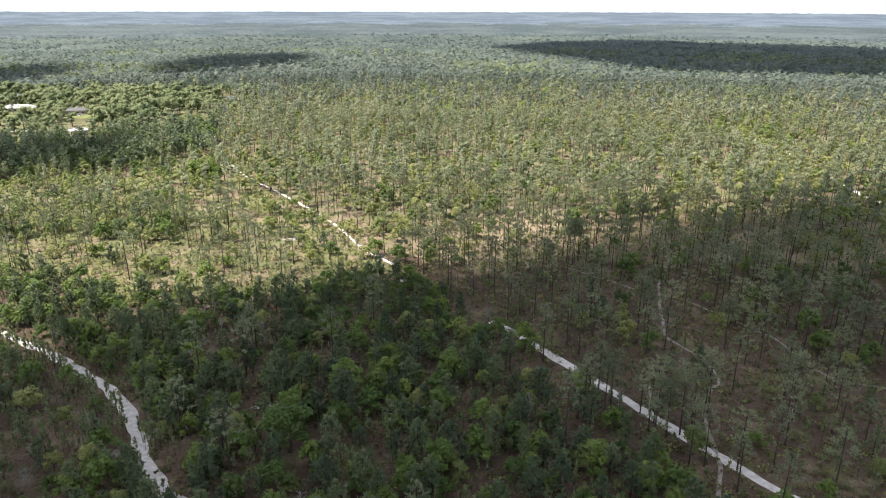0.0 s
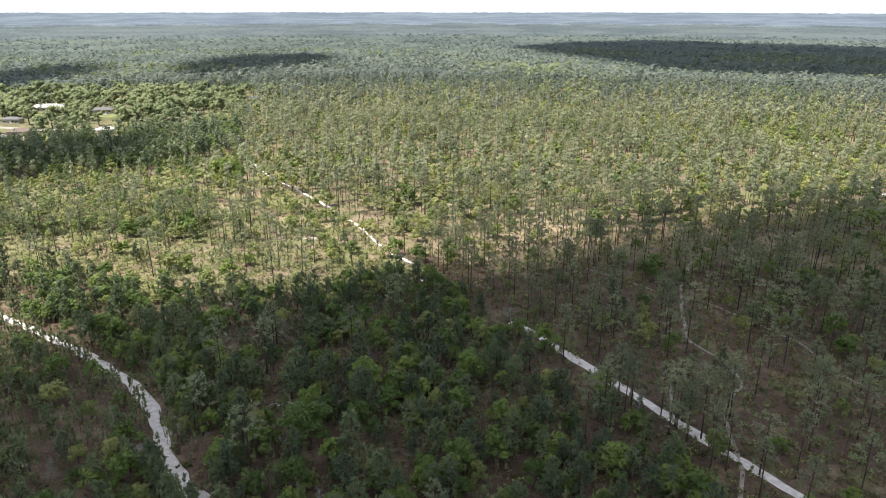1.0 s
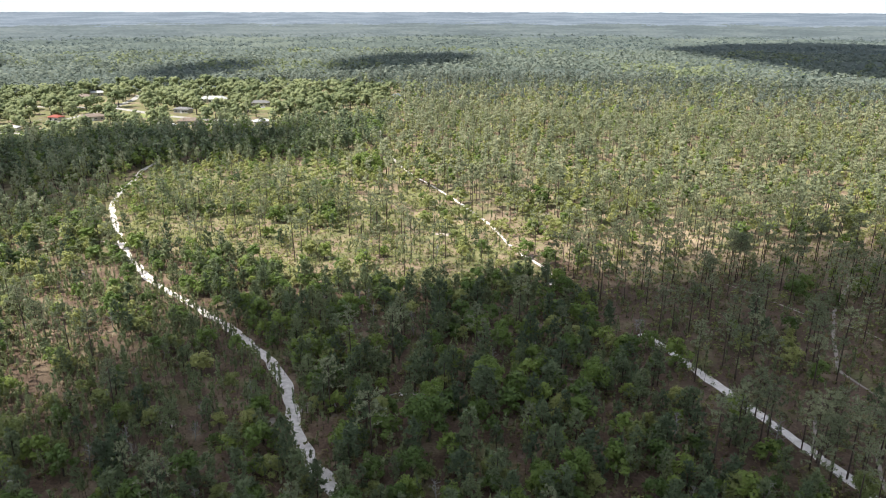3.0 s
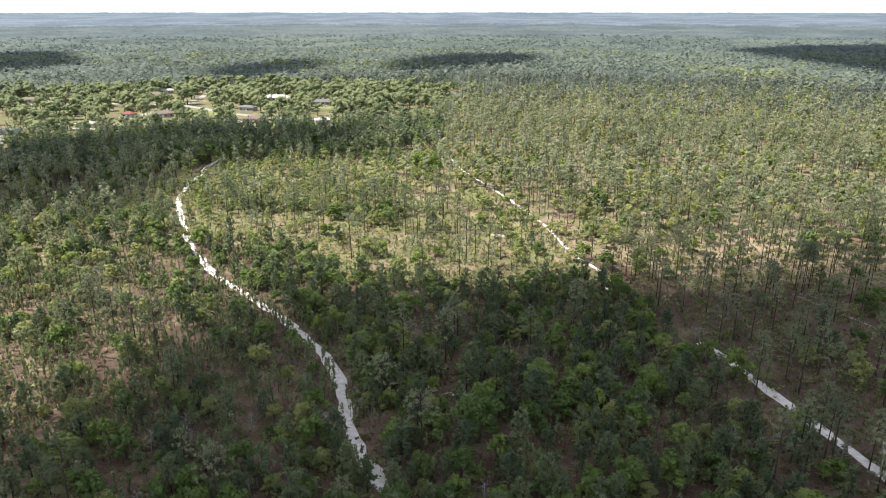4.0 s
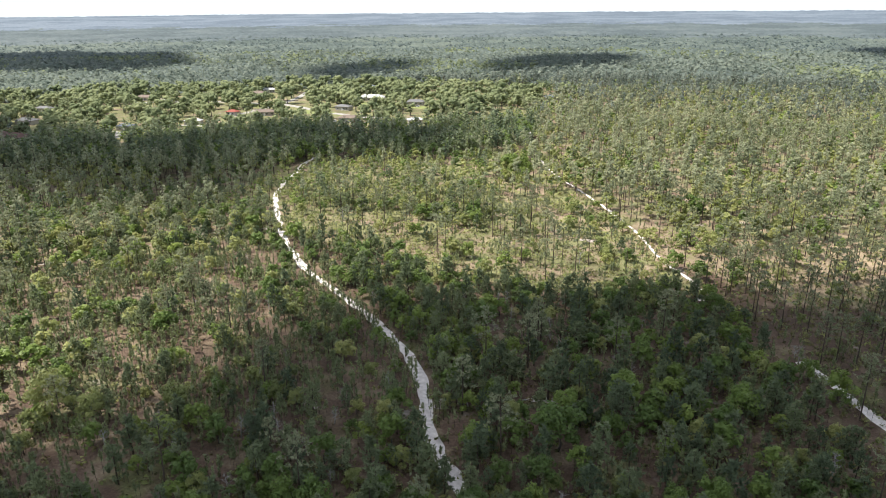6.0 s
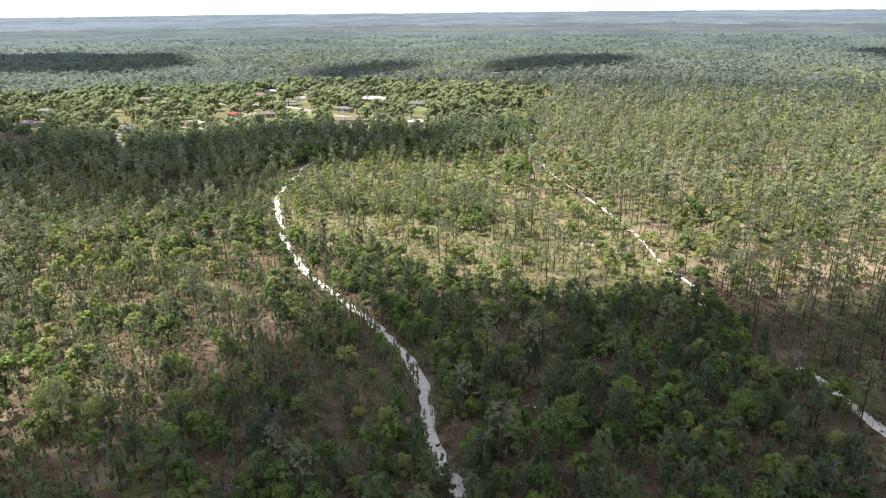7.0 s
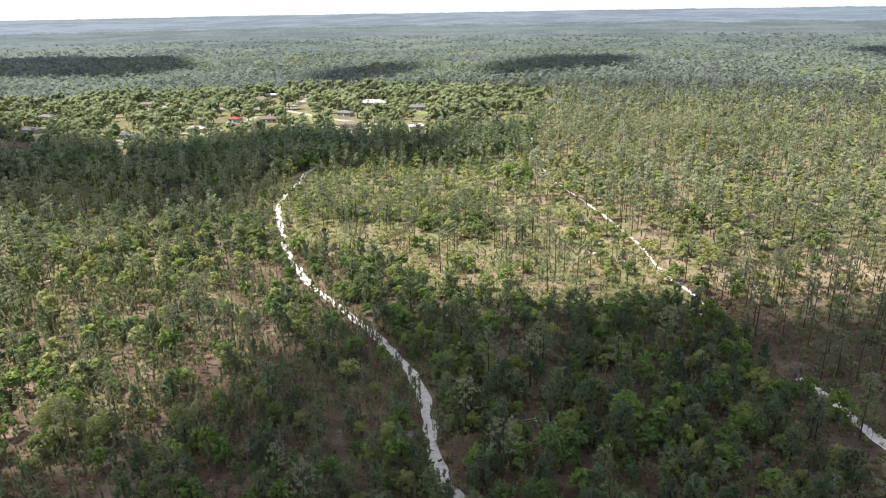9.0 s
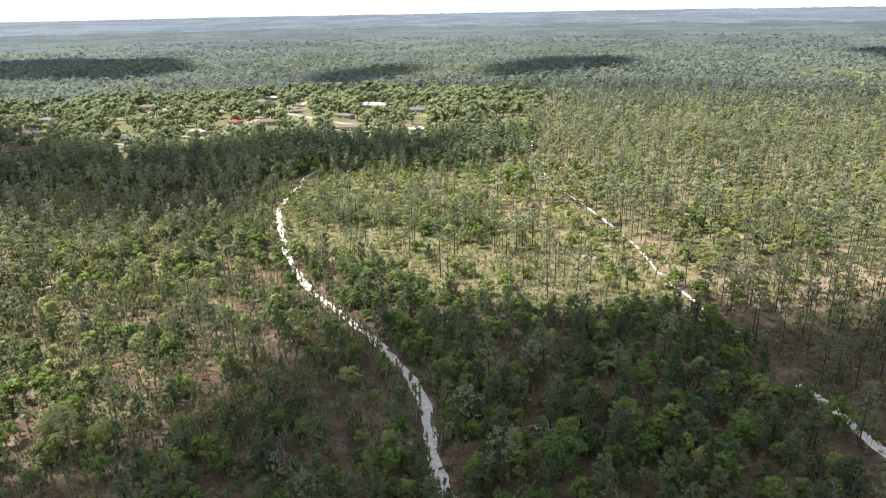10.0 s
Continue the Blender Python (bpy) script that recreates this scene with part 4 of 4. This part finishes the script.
# ---- bare and fallen wood ----
def dead_tree(x, y, height, lean, label):
    """A bare grey tree: a crooked trunk and forked limbs that end in twigs."""
    foot = tagged(new("dead_tree"), label, "dead tree", "dead trees")
    foot.location = (x, y, 0)
    top = np.array([lean, lean * 0.4, height])
    line = np.array([top * f + rng.normal(0, 0.06, 3) * f for f in (0, 0.3, 0.6, 0.85, 1.0)])
    line[0] = 0
    pieces = [("trunk", limb(line, [0.13, 0.1, 0.07, 0.04, 0.015], 6))]
    for i in range(11):
        f = 0.25 + 0.7 * i / 11
        root, a = top * f, i * 2.4
        d = np.array([math.cos(a), math.sin(a), 0.75])
        tip = root + d * height * 0.3 * (1.15 - f)
        twigs = [limb([root, (root + tip) / 2 + rng.normal(0, 0.1, 3), tip], [0.05, 0.032, 0.012], 4)]
        for k in range(6):
            p = root + (tip - root) * rng.uniform(0.3, 1)
            twigs.append(limb([p, p + unit(d + rng.normal(0, 0.7, 3)) * rng.uniform(0.4, 1.0)], [0.022, 0.007], 3))
        pieces.append(("limb", joined(twigs)))
    for n, (v, t) in pieces:
        ob = new(n, mesh_of(n, v, t, [DEAD]))
        ob.parent = foot


for x, y, h, lean in [(-87.6, 90, 5, 0.4), (-26, 148, 5.5, 0.8), (-14.4, 151.6, 4, 2.2), (-13, 150, 3.5, -1.6), (-64, 164, 4, 0.2), (-66, 161, 3.5, 0.3), (12.8, 169.5, 5, 0.1),
                      (-62, 172, 5, 0.3), (12, 171, 4, -0.3), (31, 106, 6, 0.3), (37, 100, 6, -0.3), (36, 124, 8, 0.2), (18, 126, 5, 0.1), (-150, 222, 6, 0.2), (-128, 207, 5, 0.2), (-52, 214, 5, 0.3)]:
    dead_tree(x, y, h, lean, "bare weathered grey tree with forked twigs")
sx, sy = spots(9.0, 85, 235, 0.22)
stand = zones(sx, sy)
for x, y in list(zip(sx[stand < 3], sy[stand < 3]))[:60]:
    if road_gap(np.array([x]), np.array([y]))[0] > 1:
        dead_tree(x, y, rng.uniform(2.2, 4.6), rng.normal(0, 0.4), "leafless grey sapling among green scrub")


def fallen_log(x, y, length, turn):
    f = np.linspace(0, 1, 6)
    line = np.stack([f * length - length / 2, np.sin(f * 5) * 0.12, 0.14 + 0.02 * f], axis=1)
    v, t = limb(line, [0.15, 0.15, 0.13, 0.11, 0.09, 0.05], 7)
    ob = tagged(new("fallen_log", mesh_of("fallen_log", v, t, [DEAD])), "pale fallen log lying in brown litter", "log", "fallen logs")
    ob.matrix_basis = pose(x, y, 0, 0, 0, turn)


for x, y, length, turn in [(-39.6, 127.3, 4, 30), (-86, 206, 5, -20), (-52, 121, 4, 120), (-46, 190, 4, 50), (22, 305, 10, -25), (-36, 123, 3, 80), (-68, 190, 4, 20), (25, 108, 4, 70)]:
    fallen_log(x, y, length, turn)


def sand_patch(x, y, rx, ry, material_, label):
    """A bare patch of sand, low and ragged at its rim."""
    n = 28
    a = np.arange(n) * 2 * np.pi / n
    rim = np.array([1 + 0.35 * noise.noise((math.cos(k) * 1.4 + x, math.sin(k) * 1.4 + y, 0.5)) for k in a])
    v = [(0, 0, 0.07)]
    for f, h in ((0.5, 0.06), (0.85, 0.04), (1.0, 0.005)):
        v += [(math.cos(k) * rx * f * q, math.sin(k) * ry * f * q, h) for k, q in zip(a, rim)]
    t = [(0, 1 + k, 1 + (k + 1) % n) for k in range(n)]
    for ring in range(2):
        for k in range(n):
            p, q = 1 + ring * n + k, 1 + ring * n + (k + 1) % n
            t += [(p, p + n, q + n), (p, q + n, q)]
    ob = tagged(new("sand_patch", mesh_of("sand_patch", v, t, [material_])), label, "sand", kind="structure")
    ob.location = (x, y, 0)


for x, y, rx, ry, m in [(-98.4, 83.2, 0.8, 0.5, SAND), (-39.3, 127.6, 1.5, 0.7, SAND), (-56, 240, 3.5, 1.6, TRACK), (-36, 129, 1.8, 1.2, TRACK), (-57, 118, 1.4, 2.6, TRACK), (-82, 106, 2.2, 1.2, TRACK),
                        (-62, 111, 1.0, 1.8, TRACK), (74, 127, 1.3, 0.7, TRACK), (-12.5, 200, 1.6, 1.0, SAND), (-3, 195, 1.2, 0.9, SAND), (-33, 168, 1.8, 1.0, SAND), (80, 118, 1.1, 0.6, TRACK)]:
    sand_patch(x, y, rx, ry, m, "bare pale sand showing through the litter")


# ---- the settlement ----
ROOFS = [plain("rust_brown_shingle", (0.105, 0.060, 0.052), (0.15, 0.088, 0.076), 0.8), plain("slate_blue_roof", (0.085, 0.10, 0.135), (0.125, 0.145, 0.18), 0.8),
         plain("grey_shingle", (0.12, 0.12, 0.125), (0.17, 0.17, 0.172), 0.8), plain("tan_shingle", (0.145, 0.112, 0.094), (0.20, 0.158, 0.132), 0.8),
         plain("white_metal_roof", (0.38, 0.39, 0.40), (0.47, 0.475, 0.48), 0.5, 0.5), plain("red_roof", (0.22, 0.06, 0.048), (0.28, 0.085, 0.062), 0.8)]
WALL = plain("pale_stucco", (0.33, 0.305, 0.27), (0.42, 0.39, 0.35), 1.0, 0.9)
TRIM = plain("white_trim", (0.72, 0.72, 0.70), (0.8, 0.8, 0.78), 3.0, 0.6)
GLASS = plain("dark_window_glass", (0.03, 0.035, 0.04), (0.06, 0.065, 0.07), 0.5, 0.08)
CONCRETE = plain("pale_concrete", (0.25, 0.24, 0.225), (0.36, 0.345, 0.32), 0.3, 0.9)
LAWN = plain("mown_grass", (0.14, 0.17, 0.055), (0.24, 0.26, 0.10), 0.25, 0.95, 0.04)
RUBBER = plain("black_tyre", (0.02, 0.02, 0.02), (0.035, 0.035, 0.035), 4.0)
PAINTS = [plain("white_car_paint", (0.7, 0.7, 0.7), (0.75, 0.75, 0.75), 3, 0.3), plain("silver_car_paint", (0.4, 0.41, 0.42), (0.45, 0.46, 0.47), 3, 0.3),
          plain("dark_car_paint", (0.04, 0.045, 0.06), (0.05, 0.055, 0.07), 3, 0.3), plain("red_car_paint", (0.4, 0.04, 0.03), (0.45, 0.05, 0.04), 3, 0.3)]


def box(bm, x0, x1, y0, y1, z0, z1, bevel=0.0):
    r = bmesh.ops.create_cube(bm, size=1.0)
    for v in r["verts"]:
        v.co = Vector(((x0 + x1) / 2 + v.co.x * (x1 - x0), (y0 + y1) / 2 + v.co.y * (y1 - y0), (z0 + z1) / 2 + v.co.z * (z1 - z0)))
    if bevel:
        bmesh.ops.bevel(bm, geom=list({e for v in r["verts"] for e in v.link_edges}), offset=bevel, segments=2, affect="EDGES")
    return bm


def hip_roof(length, depth, eave, ridge, over=0.6):
    bm = bmesh.new()
    a, b = length / 2 + over, depth / 2 + over
    low = [bm.verts.new(p) for p in ((-a, -b, eave), (a, -b, eave), (a, b, eave), (-a, b, eave))]
    up = [bm.verts.new((x, y, eave + 0.18)) for x, y in ((-a, -b), (a, -b), (a, b), (-a, b))]
    top = [bm.verts.new((-a + b * 0.9, 0, ridge)), bm.verts.new((a - b * 0.9, 0, ridge))]
    bm.faces.new(low[::-1])
    for i in range(4):
        bm.faces.new((low[i], low[(i + 1) % 4], up[(i + 1) % 4], up[i]))
    bm.faces.new((up[0], up[1], top[1], top[0]))
    bm.faces.new((up[2], up[3], top[0], top[1]))
    bm.faces.new((up[1], up[2], top[1]))
    bm.faces.new((up[3], up[0], top[0]))
    return bm


def house(x, y, length, turn, roof):
    names = ("rust-brown", "blue-grey", "grey", "tan", "white metal", "red")
    depth = max(6.5, min(10.0, length * 0.5))
    foot = tagged(new("house"), "single-storey house with a %s hipped roof under shade trees" % names[roof], "house", "houses of the settlement")
    foot.matrix_basis = pose(x, y, 0, 0, 0, turn)
    part("wall", box(bmesh.new(), -length / 2, length / 2, -depth / 2, depth / 2, -0.1, 2.9), WALL, foot)
    part("roof", hip_roof(length, depth, 2.9, 2.9 + depth * 0.26), ROOFS[roof], foot)
    part("door", box(bmesh.new(), -0.5, 0.5, -depth / 2 - 0.06, -depth / 2 + 0.02, 0, 2.1), TRIM, foot, "white front door")
    for k in range(max(2, int(length // 4))):
        wx = -length / 2 + (k + 0.5) * length / max(2, int(length // 4))
        if abs(wx) < 1.3:
            wx += 1.8
        win = part("window", box(bmesh.new(), wx - 0.8, wx + 0.8, -depth / 2 - 0.03, -depth / 2 + 0.03, 0.95, 2.15), GLASS, foot, "dark glass window")
        frame_bm = bmesh.new()
        box(frame_bm, wx - 0.9, wx + 0.9, -depth / 2 - 0.05, -depth / 2 + 0.02, 2.15, 2.25)
        part("window_frame", frame_bm, TRIM, win)
        part("window_sill", box(bmesh.new(), wx - 0.9, wx + 0.9, -depth / 2 - 0.09, -depth / 2 + 0.02, 0.86, 0.95), TRIM, win)


def car(x, y, turn, paint, label):
    foot = tagged(new("car"), label, "car", "parked cars")
    foot.matrix_basis = pose(x, y, 0, 0, 0, turn)
    bm = box(bmesh.new(), -2.2, 2.2, -0.88, 0.88, 0.32, 0.95, 0.14)
    part("body", bm, PAINTS[paint], foot)
    bm = box(bmesh.new(), -1.3, 1.1, -0.78, 0.78, 0.9, 1.48, 0.1)
    for v in bm.verts:
        if v.co.z > 1.2:
            v.co.x = v.co.x * 0.78 - 0.05
    part("cabin", bm, GLASS, foot, "dark glazed cabin")
    part("roof", box(bmesh.new(), -1.0, 0.75, -0.72, 0.72, 1.46, 1.52, 0.02), PAINTS[paint], foot)
    for wx in (-1.4, 1.4):
        for wy in (-0.85, 0.85):
            bm = bmesh.new()
            bmesh.ops.create_cone(bm, cap_ends=True, segments=14, radius1=0.33, radius2=0.33, depth=0.2, matrix=pose(wx, wy, 0.33, 90))
            part("wheel", bm, RUBBER, foot)


for row in HOUSES:
    house(*row)
for x, y, turn, paint in [(-262, 451, 20, 0), (-257, 452, 25, 0), (-268, 449, 15, 1), (-250, 454, 20, 2), (-274, 447, 10, 0), (-300, 441, 40, 0), (-398, 434, 60, 0), (-385, 384, 20, 1), (-412, 345, 50, 2),
                          (-467, 536, 0, 0), (-332, 551, 10, 0), (-322, 553, 20, 2), (-281, 540, 0, 0), (-284, 444, 30, 3)]:
    car(x, y, turn, paint, ("white", "silver", "dark blue", "red")[paint] + " parked car beside a house")


def strip(name, line, half, material_, label, z=0.03):
    pts = np.array(line, float)
    d = unit(np.gradient(pts, axis=0))
    side = np.stack([-d[:, 1], d[:, 0]], axis=1) * half
    v = np.concatenate([np.c_[pts - side, np.full(len(pts), z)], np.c_[pts + side, np.full(len(pts), z)], np.c_[pts - side, np.full(len(pts), -0.1)], np.c_[pts + side, np.full(len(pts), -0.1)]])
    n, t = len(pts), []
    for i in range(n - 1):
        for a, b in ((0, n), (2 * n, 0), (n, 3 * n)):
            t += [(a + i, b + i + 1, b + i), (a + i, a + i + 1, b + i + 1)]
    tagged(new(name, mesh_of(name, v, np.array(t), [material_])), label, name.replace("_", " "), kind="structure")


for (line, half), name, text in zip(STREETS, ("street", "street", "driveway", "driveway", "driveway"), ("street between houses and oaks",) * 2 + ("parking strip", "driveway beside a lawn", "driveway beside a house")):
    strip(name, line, half, CONCRETE, "pale concrete " + text, 0.03 if name == "street" else 0.05)
for x, y, rx, ry in [(-399, 340, 7, 8), (-440, 288, 18, 5), (-380, 380, 14, 6), (-372, 425, 12, 8), (-345, 478, 22, 12), (-420, 490, 14, 8), (-460, 535, 14, 8), (-330, 545, 16, 8), (-280, 538, 14, 8), (-480, 462, 12, 6), (-560, 385, 14, 7), (-240, 470, 12, 6)]:
    sand_patch(x, y, rx, ry, LAWN, "sunny mown lawn between trees")
